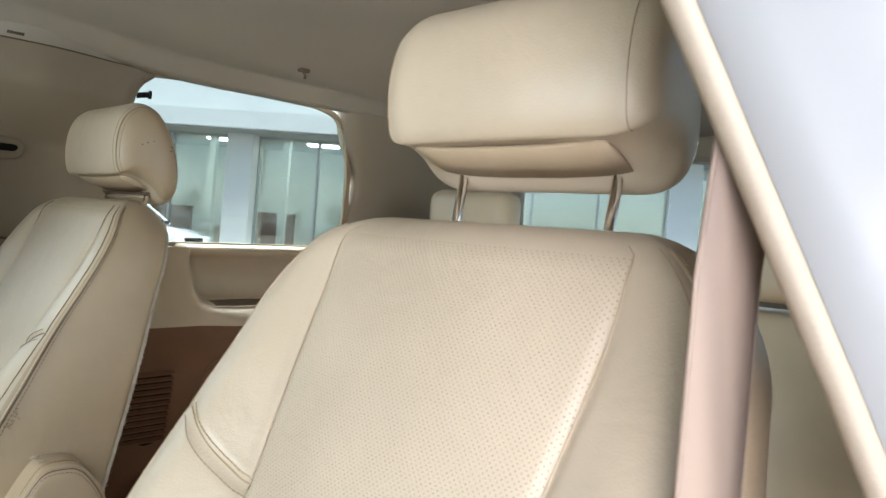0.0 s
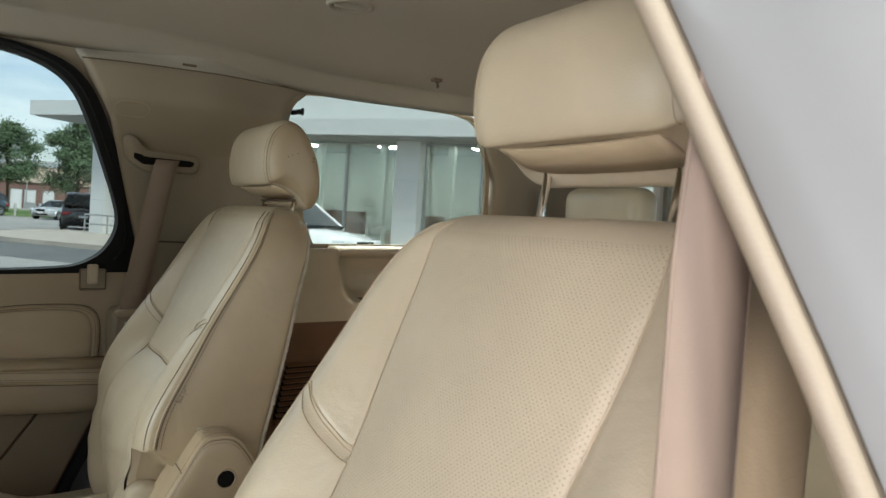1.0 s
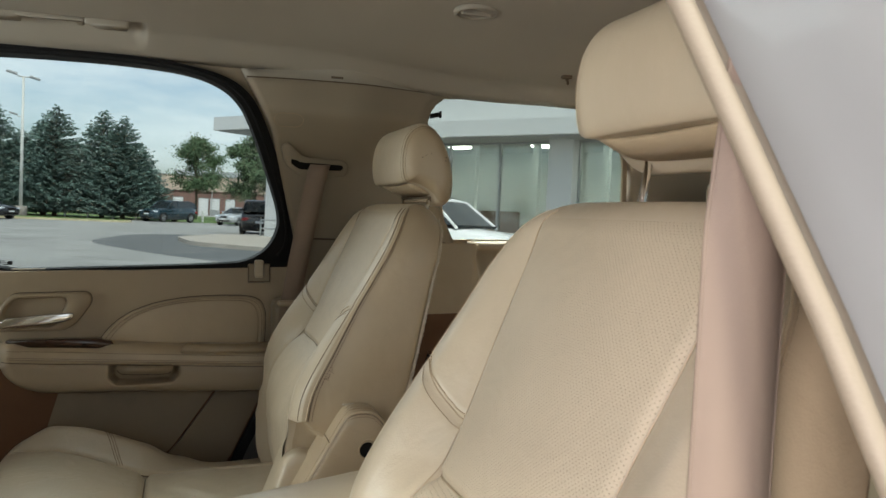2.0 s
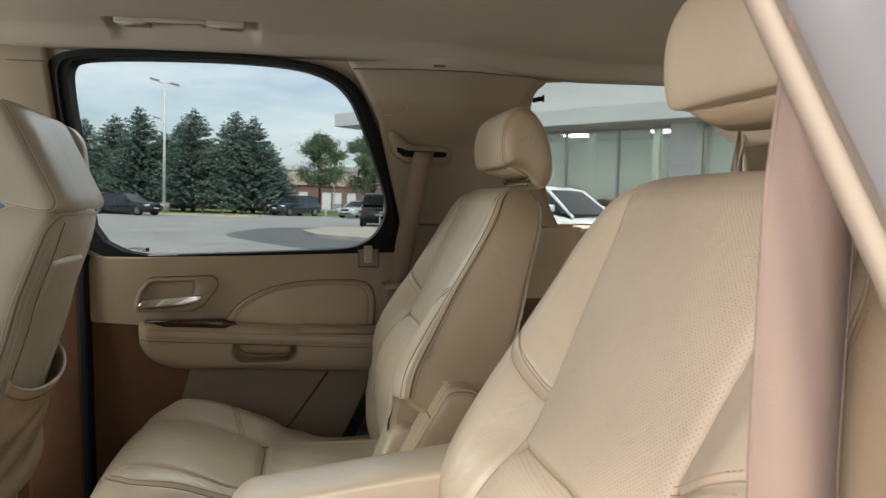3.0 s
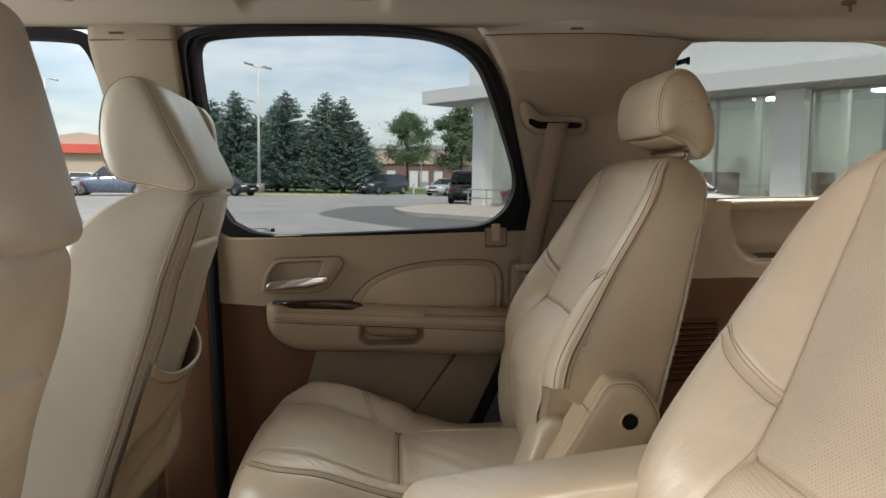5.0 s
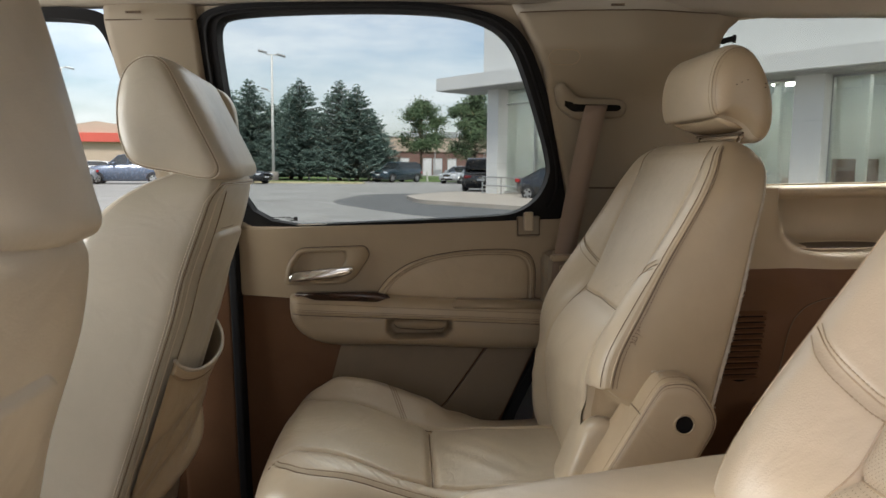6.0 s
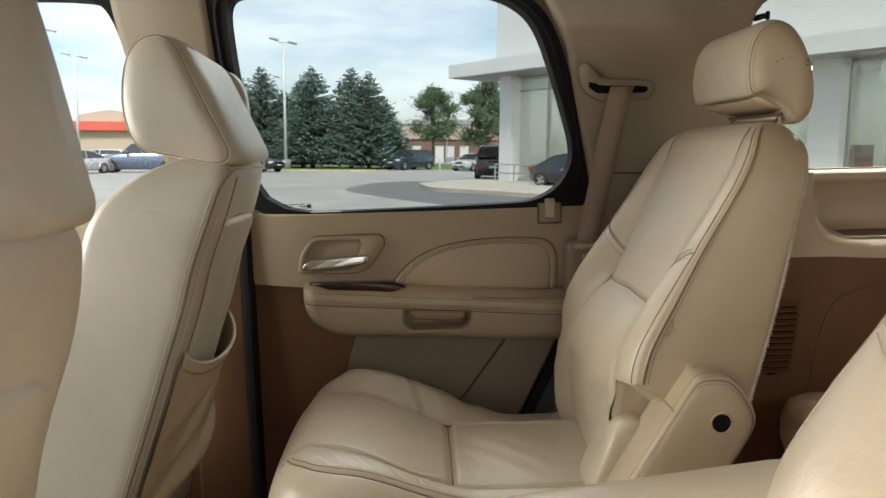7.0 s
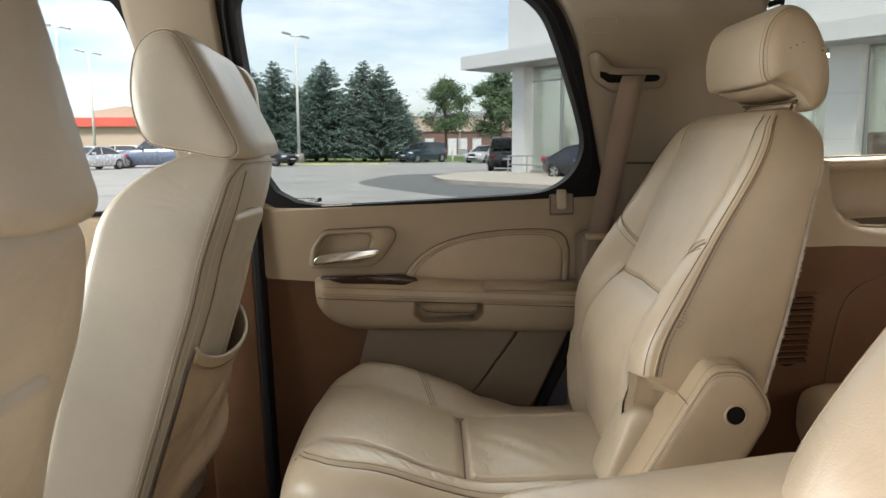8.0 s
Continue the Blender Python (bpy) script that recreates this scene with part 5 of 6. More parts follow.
    side = [(-0.005, 0.15, 0), (-0.005, 0.45, 0), (-0.004, 0.75, 0), (-0.001, 0.93, 0), (0.002, 0.975, 0), (0.0045, 0.99, 0), (0.003, 1, 0.03), (0.005, 1, 0.16), (0.011, 1, 0.42), (0.022, 1, 0.72), (0.042, 1, 0.93), (0.075, 1, 1)]
    lay = [[hp(k, g, -hw + dy, i) for i in range(len(prof))] for dy, k, g in side]
    lay += [[hp(k, g * 0.35, hw - dy, i) for i in range(len(prof))] for dy, k, g in side[::-1]]
    hd = part("headrest", loft(lay), M_FRONT, seat, "wedge-shaped leather headrest", True)
    ring = lambda k, g, dy: [hp(k, g, -hw + dy, i % len(prof)) for i in range(len(prof) + 1)]
    for k, g, dy in ((0.955, 0, 0.0004), (1, 0.09, 0.0032)) if sewn else ():
        part("stitching", stitches(ring(k, g, dy), 0.0007), M_THREAD, hd, "pale brown stitching")
    part("seam", tube(ring(0.99, 0, 0.0038), 0.0008, 5), M_SEWN, hd, "sewn seam")
    wing = rounded([(-0.56, 1.41), (-0.415, 1.40), (-0.420, 1.488), (-0.425, 1.557), (-0.445, 1.588), (-0.475, 1.600), (-0.53, 1.595), (-0.56, 1.55)], 0.02, 4)
    part("side_wing", plate([(x + hx - 0.023, z) for x, z in wing], *sorted((0.228 * s, 0.271 * s)), bevel=0.010), M_FRONT, hd, "rounded outer side of the headrest", True)
    for y in (-0.065, 0.075):
        part("post", tube([flip((-0.455, y, 1.36)), flip((-0.445, y, 1.45))], 0.006, 10), M_CHROME, hd, "chrome headrest post", True)
    part("post_guide", box(-0.470, -0.425, *sorted((-0.08 * s, 0.0)), 1.418, 1.431, 0.004), M_PEDESTAL, seat, "beige post guide")
    part("seat_cushion", box(-1.02, -0.60, *sorted((-0.19 * s, 0.27 * s)), 0.70, 0.86, 0.05, 4), M_FRONT, seat, "leather cushion", True)
    part("seat_base", box(-0.98, -0.62, *sorted((-0.16 * s, 0.22 * s)), 0.55, 0.72, 0.02), M_PEDESTAL, seat, "tan seat base")


front_seat(0.025, 1.400, 1, 0.0, "tan leather front passenger seat with a map pocket on its back")
front_seat(0.100, 2 * MID - 1.400, -1, -0.03, "tan leather driver's seat seen from behind", -0.008, False, 0.26)


# ---- third row ----
def third_row():
    bench = thing("bench_seat", "tan leather third-row bench behind the captain's chairs", "car seat")
    for y0, y1 in ((0.40, 0.94), (0.97, 1.53)):
        part("seat_cushion", box(0.605, 1.20, y0, y1, 0.81, 0.952, 0.055, 5), M_LEATHER_SIDE, bench, "leather cushion", True)
        bm = loft([[(1.17 + k * 0.12 + (0.0 if side else 0.12), y, 0.84 + 0.50 * k) for side, y in ((0, y1), (1, y1), (1, y0), (0, y0))] for k in (0, 1)])
        bmesh.ops.bevel(bm, geom=bm.edges[:], offset=0.04, segments=4, profile=0.5, affect="EDGES")
        part("backrest", bm, M_LEATHER, bench, "leather backrest", True)
    for yc in (0.58, 1.335):
        part("headrest", box(1.27, 1.36, yc - 0.13, yc + 0.13, 1.355, 1.542, 0.035, 4), M_LEATHER, bench, "low leather headrest", True)
    part("seat_base", box(0.68, 1.30, 0.44, 1.50, 0.55, 0.82, 0.02), M_CARPET, bench, "carpeted base")


third_row()


# ---- belts and fixtures ----
def ribbon(points, width, across, thick=0.0012):
    loops = []
    a = Vector(across).normalized() * width / 2
    pts = [Vector(p) for p in points]
    for i, p in enumerate(pts):
        d = (pts[min(i + 1, len(pts) - 1)] - pts[max(i - 1, 0)]).normalized()
        n = d.cross(a).normalized() * thick
        loops.append([p - a - n, p - a * 0.3 - n * 1.2, p + a - n, p + a + n, p + a * 0.3 + n * 1.2, p - a + n])
    return loft(loops)


def seat_belt(side, label, pts, across, guide=True):
    b = thing("seat_belt", label, "seat belt", group="second-row belts")
    m = lambda p: (p[0], mirror(p[1], side), p[2])
    part("webbing", ribbon([m(p) for p in pts], 0.047, (across[0], across[1] * side, across[2])), M_BELT, b, "woven tan webbing", True)
    for k in (-1, 1):
        a = Vector((across[0], across[1] * side, 0)).normalized() * 0.0228 * k
        part("selvedge", tube([Vector(m(p)) + a for p in pts], 0.0014, 6), M_BELT, b, "thicker woven edge", True)
    if not guide:
        return b
    # guide: slotted oval escutcheon
    ov = rounded([(0.247, 1.590), (0.262, 1.598), (0.300, 1.566), (0.400, 1.562), (0.412, 1.548), (0.405, 1.524), (0.300, 1.520), (0.262, 1.545)], 0.014, 4)
    yb = lambda x, z: mirror(wall_y(z) + 0.004 + 0.045 * smooth01((x - 0.30) / 0.4, 0.2, 1.0), side)
    g = part("belt_guide", loft([[(x, yb(x, z), z) for x, z in ov], [(x, yb(x, z) - 0.012 * side, z) for x, z in ov],
                                 [(0.33 + (x - 0.33) * 0.93, yb(x, z) - 0.015 * side, 1.548 + (z - 1.548) * 0.85) for x, z in ov]]), M_PILLAR, b, "beige slotted guide", True)
    sl = rounded([(0.256, 1.583), (0.266, 1.585), (0.298, 1.553), (0.392, 1.550), (0.398, 1.545), (0.392, 1.537), (0.292, 1.537), (0.270, 1.552)], 0.006, 3)
    part("slot", loft([[(x, yb(x, z) - 0.0162 * side, z) for x, z in sl], [(x, yb(x, z) - 0.017 * side, z) for x, z in sl]]), M_DARK, g, "dark slot")
    return b


bl = seat_belt(1, "tan seat belt hanging down the far pillar", [(0.338, 1.655, 1.548), (0.331, 1.650, 1.53), (0.318, 1.660, 1.46), (0.295, 1.68, 1.33), (0.278, 1.70, 1.22), (0.255, 1.70, 1.0), (0.21, 1.70, 0.75)], (1, 0.05, 0))
part("belt_clip", box(0.246, 0.315, 1.675, 1.705, 1.212, 1.226, 0.005), M_PEDESTAL, bl, "beige belt stop")
part("tongue", box(0.262, 0.276, 1.672, 1.680, 1.165, 1.205, 0.003), M_CHROME, bl, "small metal tongue")
seat_belt(-1, "tan seat belt hanging down beside the open door", [(0.345, 1.600, 1.68), (0.340, 1.625, 1.62), (0.331, 1.650, 1.548), (0.326, 1.648, 1.52), (0.318, 1.646, 1.44), (0.313, 1.647, 1.30), (0.312, 1.650, 1.1), (0.315, 1.66, 0.85), (0.32, 1.68, 0.60)], (0.0385, -0.0079 * -1, 0), False)

# near side: pale seal along the door opening, silver jamb outside it
seal_line = [(*near_edge(z), z) for z in span(0.60, 1.80, 40)]
solid("door_seal_near", tube(seal_line, 0.0066, 10), M_PILLAR, "pale rounded seal round the open doorway", kind="structure", smooth=True)
jamb = [[(x + 0.012, y - 0.004, z), (x + 0.016, y - 0.03, z), (x + 0.03, y - 0.055, z), (x + 0.034, y - 0.10, z), (x + 0.05, y - 0.125, z), (x + 0.14, y - 0.17, z), (x + 0.5, y - 0.19, z)] for x, y, z in seal_line]
solid("door_jamb", loft(jamb, False, False), M_PAINT, "silver painted door jamb beside the open doorway", kind="structure", smooth=True)


def grip_handle():
    g = thing("grip_handle", "folded beige grip handle in a headliner recess", "grab handle")
    zy = lambda y: 1.825 - 0.045 * abs((y - MID) / 0.66) ** 3 - 0.022 * smooth01(abs((y - MID) / 0.66), 0.88, 1.02)
    for out in (((-0.322, 1.507), (-0.252, 1.507), (-0.254, 1.552), (-0.312, 1.556)), ((-0.145, 1.507), (-0.062, 1.507), (-0.070, 1.556), (-0.122, 1.552))):
        part("mount", plate(rounded(out, 0.008, 3), zy(1.53) - 0.004, zy(1.53) + 0.022, "z", 0.003), M_HEADLINER, g, "beige end mount", True)
    part("bar", plate(rounded([(-0.262, 1.507), (-0.140, 1.507), (-0.150, 1.520), (-0.252, 1.520)], 0.005, 3), zy(1.51) - 0.005, zy(1.51) + 0.006, "z", 0.003), M_HEADLINER, g, "beige handle bar", True)
    part("coat_hook", box(-0.158, -0.144, 1.520, 1.540, zy(1.53) - 0.004, zy(1.53) + 0.018, 0.003), M_PILLAR, g, "small coat hook")


grip_handle()


def roof_bits():
    v = thing("roof_vent", "round beige air outlet in the headliner", "air vent")
    part("ring", tube([(0.515 + 0.035 * math.cos(a), 1.142 + 0.035 * math.sin(a), 1.793) for a in span(0, math.tau, 33)], 0.005, 8), M_HEADLINER, v, "", True)
    part("louvre", box(0.488, 0.542, 1.138, 1.146, 1.786, 1.796, 0.002), M_HEADLINER, v)
    h = thing("roof_hook", "small dark hook on the headliner", "hook")
    part("base", box(0.835, 0.858, 1.402, 1.418, 1.748, 1.760, 0.003), M_SEAM, h)
    part("arm", tube([(0.845, 1.41, 1.75), (0.845, 1.402, 1.741), (0.85, 1.41, 1.737)], 0.003, 6), M_SEAM, h, "", True)
    s = thing("roof_monitor", "flip-down screen with a beige housing hanging from the roof", "screen")
    part("housing", plate(rounded([(-0.72, 1.735), (-0.435, 1.66), (-0.428, 1.672), (-0.70, 1.76)], 0.006, 2), 0.72, 1.015), M_PILLAR, s, "beige screen housing", True)
    part("hinge_base", box(-0.78, -0.64, 0.72, 1.015, 1.74, 1.826, 0.012), M_PILLAR, s, "beige overhead console", True)
    part("display", plate([(-0.71, 1.728), (-0.452, 1.6585), (-0.4515, 1.6605), (-0.71, 1.731)], 0.74, 0.995), M_SCREEN, s, "dark glossy display")


roof_bits()


def quarter_vent():
    v = thing("side_vent", "tan slatted air vent in the quarter panel", "air vent")
    edge = lambda z: 0.678 - 0.125 * (1.10 - z)
    o = rounded([(0.555, 0.985), (0.585, 1.110), (0.668, 1.110), (edge(1.09), 1.09), (edge(0.970), 0.970), (0.625, 0.958)], 0.010, 3)
    part("backing", plate(o, 1.5715, 1.5745), M_DARK, v, "dark opening")
    for i in range(12):
        z = 0.967 + i * 0.0124
        bm = loft([[(x, 1.5625, z), (x, 1.5620, z + 0.0018), (x, 1.5632, z + 0.0032), (x, 1.574, z + 0.0085), (x, 1.574, z + 0.0055)] for x in (0.556 + 0.2 * (z - 0.96), edge(z))])
        part("slat", bm, M_VINYL_LOW, v)
    part("screw_boss", tube([(0.66, 1.573, 0.93), (0.66, 1.571, 0.93)], 0.004, 8), M_VINYL_LOW, v)
    c = thing("cup_holder", "oval cup holder sunk in the tan ledge", "cup holder")
    for r, z in ((1.0, 1.2395), (0.9, 1.2385)):
        part("rim", tube([(0.87 + 0.13 * r * math.cos(a), 1.655 + 0.036 * r * math.sin(a), z + (1.655 + 0.036 * r * math.sin(a) - 1.66) * 0.15 - 0.002) for a in span(0, math.tau, 41)], 0.003, 6), M_VINYL, c, "", True)
    # thin dark plate on the ledge; the well's shade is its colour
    part("well", loft([[(0.87 + 0.115 * math.cos(a), 1.655 + 0.031 * math.sin(a), z + 0.031 * math.sin(a) * 0.16) for a in span(0, math.tau, 33)[:-1]] for z in (1.2345, 1.2368)]), M_SEAM, c, "dark plate with the well's shade painted in")
    p = thing("access_panel", "arched joint of an access panel in the quarter trim", "panel")
    arc = [(0.690, 0.82), (0.707, 0.937), (0.722, 1.03), (0.735, 1.085), (0.765, 1.12), (0.82, 1.137), (1.02, 1.145), (1.08, 1.12), (1.12, 0.86)]
    part("joint", tube([(x, 1.5735, z) for x, z in rounded(arc, 0.03, 4)[3:-3]], 0.0016, 5), M_SEAM, p)


quarter_vent()



def outer_body():
    """Sheet metal of the vehicle that the cabin belongs to, open at the driver-side rear door."""
    b = thing("vehicle_body", "silver body of the parked sport utility vehicle", "car")

    def roof(u, v):
        k = (v - MID) / 0.72
        return (u, v, 1.895 - 0.035 * abs(k) ** 3 - 0.05 * smooth01(-u, 0.7, 1.35) - 0.03 * smooth01(u, 1.4, 2.1))
    bm = sheet(roof, span(-1.32, 2.06, 30), span(MID - 0.70, MID + 0.70, 17))
    ret = bmesh.ops.extrude_face_region(bm, geom=bm.faces[:])
    bmesh.ops.translate(bm, verts=[g for g in ret["geom"] if isinstance(g, bmesh.types.BMVert)], vec=(0, 0, -0.012))
    part("roof", bm, M_PAINT, b, "", True)
    part("hood", box(-2.78, -1.74, 0.06, 1.85, 0.98, 1.17, 0.07, 4), M_PAINT, b, "", True)
    part("grille", box(-2.80, -2.72, 0.45, 1.46, 0.72, 0.97, 0.03), M_DARK, b, "dark grille")
    part("bumper", box(-2.86, -2.60, 0.04, 1.87, 0.45, 0.71, 0.06, 3), M_PAINT, b, "", True)
    part("rear_bumper", box(2.06, 2.22, 0.04, 1.87, 0.45, 0.74, 0.05, 3), M_PAINT, b, "", True)
    part("tailgate", box(2.045, 2.09, 0.10, 1.81, 0.74, 1.32, 0.03), M_PAINT, b, "", True)
    for nm, x0, x1, y0, y1 in (("fender", -2.70, -1.64, 1.86, 1.90), ("door_skin", -1.63, -0.56, 1.868, 1.90), ("door_skin", -0.55, 0.30, 1.868, 1.90), ("rear_quarter", 0.31, 2.08, 1.868, 1.90),
                               ("fender", -2.70, -1.64, 0.01, 0.05), ("door_skin", -1.63, -0.57, 0.01, 0.05), ("rear_quarter", 0.95, 2.08, -0.06, -0.02)):
        part(nm, box(x0, x1, y0, y1, 0.50, 1.25, 0.012), M_PAINT, b)
    for x in (-2.05, 1.12):
        for y0, y1 in ((-0.02, 0.20), (1.71, 1.93)):
            w = part("wheel", tube([(x, y0, 0.40), (x, y1, 0.40)], 0.40, 28), M_TYRE, b, "black tyre", True)
            part("rim", tube([(x, y0 - 0.006, 0.40), (x, y1 + 0.006, 0.40)], 0.27, 20), M_RIM, w, "alloy rim")
    ws = thing("windshield", "raked front windscreen of the vehicle", "window", kind="structure")
    bm = loft([[(-1.655, y, 1.225), (-1.315, y, 1.76), (-1.312, y, 1.758), (-1.652, y, 1.223)] for y in (0.40, 1.515)])
    part("pane", bm, M_GLASS_CLEAR, ws).visible_shadow = False


outer_body()


# ---- outdoors ----
ID = Matrix.Identity(4)
solid("ground", loft([[(-700, -700, 0), (700, -700, 0)], [(-700, 1400, 0), (700, 1400, 0)]], False, False), M_ASPHALT, "worn grey asphalt parking lot", kind="structure", m=ID)
# darker repaired asphalt round the kerb
patch = rounded([(-3.3, 28.2), (-2.2, 36.5), (1.5, 38.5), (5, 34), (7, 20), (3.0, 17.5), (0.4, 20.5), (-1.5, 24.0)], 2.2, 7)
solid("road_patch", plate(patch, -0.02, 0.004, "z"), M_PATCH, "darker patch of newer asphalt", kind="structure", m=ID)
FD = Vector((0.585, -0.811, 0))          # along the shop front
FN = Vector((-0.811, -0.585, 0))         # out of it
FO = Vector((3.75, 35.6, 0))             # its corner column


def facade(s, out, z):
    p = FO + FD * s + FN * out
    return (p.x, p.y, z)


pav = rounded([(-0.25, 31.6), (0.30, 27.7), (3.5, 23.9), (14.0, 10.5), (22, 14), (6.0, 37.5), (2.0, 37.0)], 0.9, 6)
kerb = solid("pavement", plate(pav, 0.0, 0.15, "z", bevel=0.02), M_CONCRETE, "raised concrete pavement along the shop front", kind="structure", m=ID)
isl = rounded([(-16, 55.2), (-3.5, 56.6), (-3.6, 58.2), (-16, 57.8)], 0.8, 5)
solid("kerb_island", plate(isl, 0.0, 0.14, "z"), M_YELLOW, "low island with a faded yellow kerb", kind="structure", m=ID)
isg = [(-9.6 + (x + 9.6) * 0.96, 56.9 + (y - 56.9) * 0.75) for x, y in isl]
solid("island_grass", plate(isg, 0.10, 0.17, "z"), M_GRASS, "mown grass on the island", kind="structure", m=ID)
solid("lawn", loft([[(-60, 63.5, 0.02), (40, 66.5, 0.02)], [(-60, 100, 0.05), (40, 100, 0.05)]], False, False), M_GRASS, "green lawn beyond the parking lot", kind="structure", m=ID)


def facade_box(s0, s1, o0, o1, z0, z1, bm=None):
    b2 = bmesh.new()
    vs = [b2.verts.new(facade(s, o, z)) for s in (s0, s1) for o in (o0, o1) for z in (z0, z1)]
    for q in ((0, 1, 3, 2), (4, 6, 7, 5), (0, 4, 5, 1), (2, 3, 7, 6), (0, 2, 6, 4), (1, 5, 7, 3)):
        b2.faces.new([vs[i] for i in q])
    if bm is None:
        return b2
    join(bm, b2)
    return bm


def showroom():
    b = thing("showroom", "white single-storey showroom with tall glazing between columns", "building", ID)
    L = 46
    part("entrance_fascia", facade_box(-2.2, 6.0, -1.0, 1.5, 5.12, 5.74), M_WHITE, b, "white canopy fascia over the entrance")
    part("fascia", facade_box(6.0, L, -1.0, 1.5, 4.48, 5.06), M_WHITE, b, "white canopy fascia")
    part("parapet", facade_box(-0.15, L, -8, 0.2, 5.06 + 0.69, 9.4), M_WHITE, b, "white upper wall")
    part("back_wall", facade_box(0.4, L, -9, -8.5, 0, 5), M_WHITE, b)
    part("entrance_soffit", facade_box(-2.0, 5.9, -0.9, 1.35, 5.08, 5.118), M_ALU, b, "grey soffit")
    part("band", facade_box(6.0, L, -8, 0.25, 5.06, 5.75), M_WHITE, b)
    part("soffit", facade_box(6.0, L, -0.9, 1.35, 4.44, 4.478), M_ALU, b, "grey soffit")
    part("interior_floor", facade_box(0.3, L, -8.5, -0.3, 0.10, 0.16), M_CONCRETE, b)
    cols = [0.0, 7.2, 15.1, 22.6, 30.0, 37.4]
    part("interior_ceiling", facade_box(0.4, L, -8.5, -0.32, 4.9, 5.0), M_WHITE, b)
    part("side_wall", facade_box(0.35, 0.42, -8.5, -0.5, 0.15, 5.0), M_WHITE, b)
    for s in span(2.6, 44, 14):
        part("inner_post", facade_box(s, s + 0.28, -4.4, -4.1, 0.16, 4.9), M_WHITE, b, "slim white inner post")
    for s in span(3.4, 42, 9):
        part("partition", facade_box(s, s + 2.2, -6.4, -6.2, 0.16, 1.9), M_BRICK, b, "dark inner partition")
        part("counter", facade_box(s + 0.4, s + 1.9, -3.2, -2.5, 0.16, 1.15), M_TANWALL, b, "tan inner counter")
    for s in cols:
        part("column", facade_box(s if s else 0.34, s + (0.95 if s else 1.12), -0.5, 0.35, 0.15, 4.46 if s else 5.10), M_WHITE, b, "white clad column")
        for z in (1.6, 3.0):
            part("column_joint", facade_box(s - 0.002 if s else 0.338, s + (0.952 if s else 1.122), -0.4, 0.353, z, z + 0.012), M_ALU, b)
    for s, e in zip(cols, cols[1:]):
        w = part("window", facade_box(s + 0.95, e, -0.30, -0.26, 0.25, 4.45 if s else 5.10), M_SHOP, b, "tall dark reflecting glazing")
        w.visible_shadow = False
        n = 3
        for k in range(n + 1):
            x = s + 0.95 + (e - s - 0.95) * k / n
            part("mullion", facade_box(x - 0.04, x + 0.04, -0.31, -0.16, 0.15, 4.46 if s else 5.10), M_ALU, w)
        for z in (0.25, 4.40):
            part("transom", facade_box(s + 0.95, e, -0.31, -0.18, z - 0.035, z + 0.035), M_ALU, w)
    # one lamp is known; these rows are added to brighten the interior
    for s in span(2.5, 43, 10):
        for o in (-2.2, -5.4):
            part("ceiling_lamp", facade_box(s, s + 1.2, o - 0.3, o + 0.3, 4.84, 4.895), M_LAMP, b, "bright ceiling lamp, row extended to light the interior")
    rail = thing("handrail", "low grey metal rail in front of the glazing", "rail", ID)
    for z in (0.55, 0.95):
        part("bar", tube([facade(0.7, 0.9, z), facade(3.4, 0.9, z)], 0.035, 8), M_ALU, rail)
    for s in (0.7, 2.0, 3.4):
        part("post", tube([facade(s, 0.9, 0.15), facade(s, 0.9, 0.97)], 0.035, 8), M_ALU, rail)


showroom()


def brick_building():
    b = thing("brick_building", "long low brick building with a tan upper band", "building", ID)
    y = 118
    part("wall", box(-45, 60, y, y + 20, 0, 3.75), M_BRICK, b, "dark red brick wall")
    part("upper_wall", box(-45.2, 60.2, y - 0.25, y + 20, 3.75, 6.05), M_TANWALL, b, "tan upper band")
    part("coping", box(-45.4, 60.4, y - 0.4, y + 20.2, 6.05, 6.2), M_ALU, b)
    for x in (-1.5, 2.2, 3.9, 6.2, 10.5, 14.8, 19.5, 24):
        w = part("door", box(x, x + 1.3, y - 0.08, y + 0.02, 0.0 if x != 3.9 else 0.9, 2.6), M_WHITE, b, "pale door")
        part("frame", box(x - 0.1, x + 1.4, y - 0.04, y + 0.01, 0, 2.72), M_ALU, w)
    for x in range(-44, 60, 8):
        part("downpipe", box(x, x + 0.15, y - 0.3, y - 0.26, 0, 3.75), M_ALU, b)
    for x in (-10, -1.5, 5.2, 9.0, 18):
        part("roof_unit", box(x, x + 3.2, y + 3, y + 6, 6.2, 7.1, 0.05), M_ALU, b, "grey rooftop unit")
    # round sign mark
    part("sign", tube([(1.0 + 0.5 * math.cos(a), y - 0.3, 5.0 + 0.55 * math.sin(a)) for a in span(0.6, 5.7, 20)], 0.13, 6), M_WHITE, b, "pale curved sign mark")


brick_building()


def red_store():
    b = thing("store", "low store with a red fascia and a cream gable", "building", ID)
    part("wall", box(-62, -24, 92, 104, 0, 3.95), M_TANWALL, b, "pale wall")
    part("fascia", box(-62.5, -23.5, 91.3, 104, 3.95, 5.05), M_RED, b, "bright red fascia")
    bm = plate([(-43, 5.05), (-34.5, 5.05), (-35, 5.9), (-38.8, 6.5), (-42.5, 5.9)], 92, 100)
    part("gable", bm, M_TANWALL, b, "cream gable")


red_store()


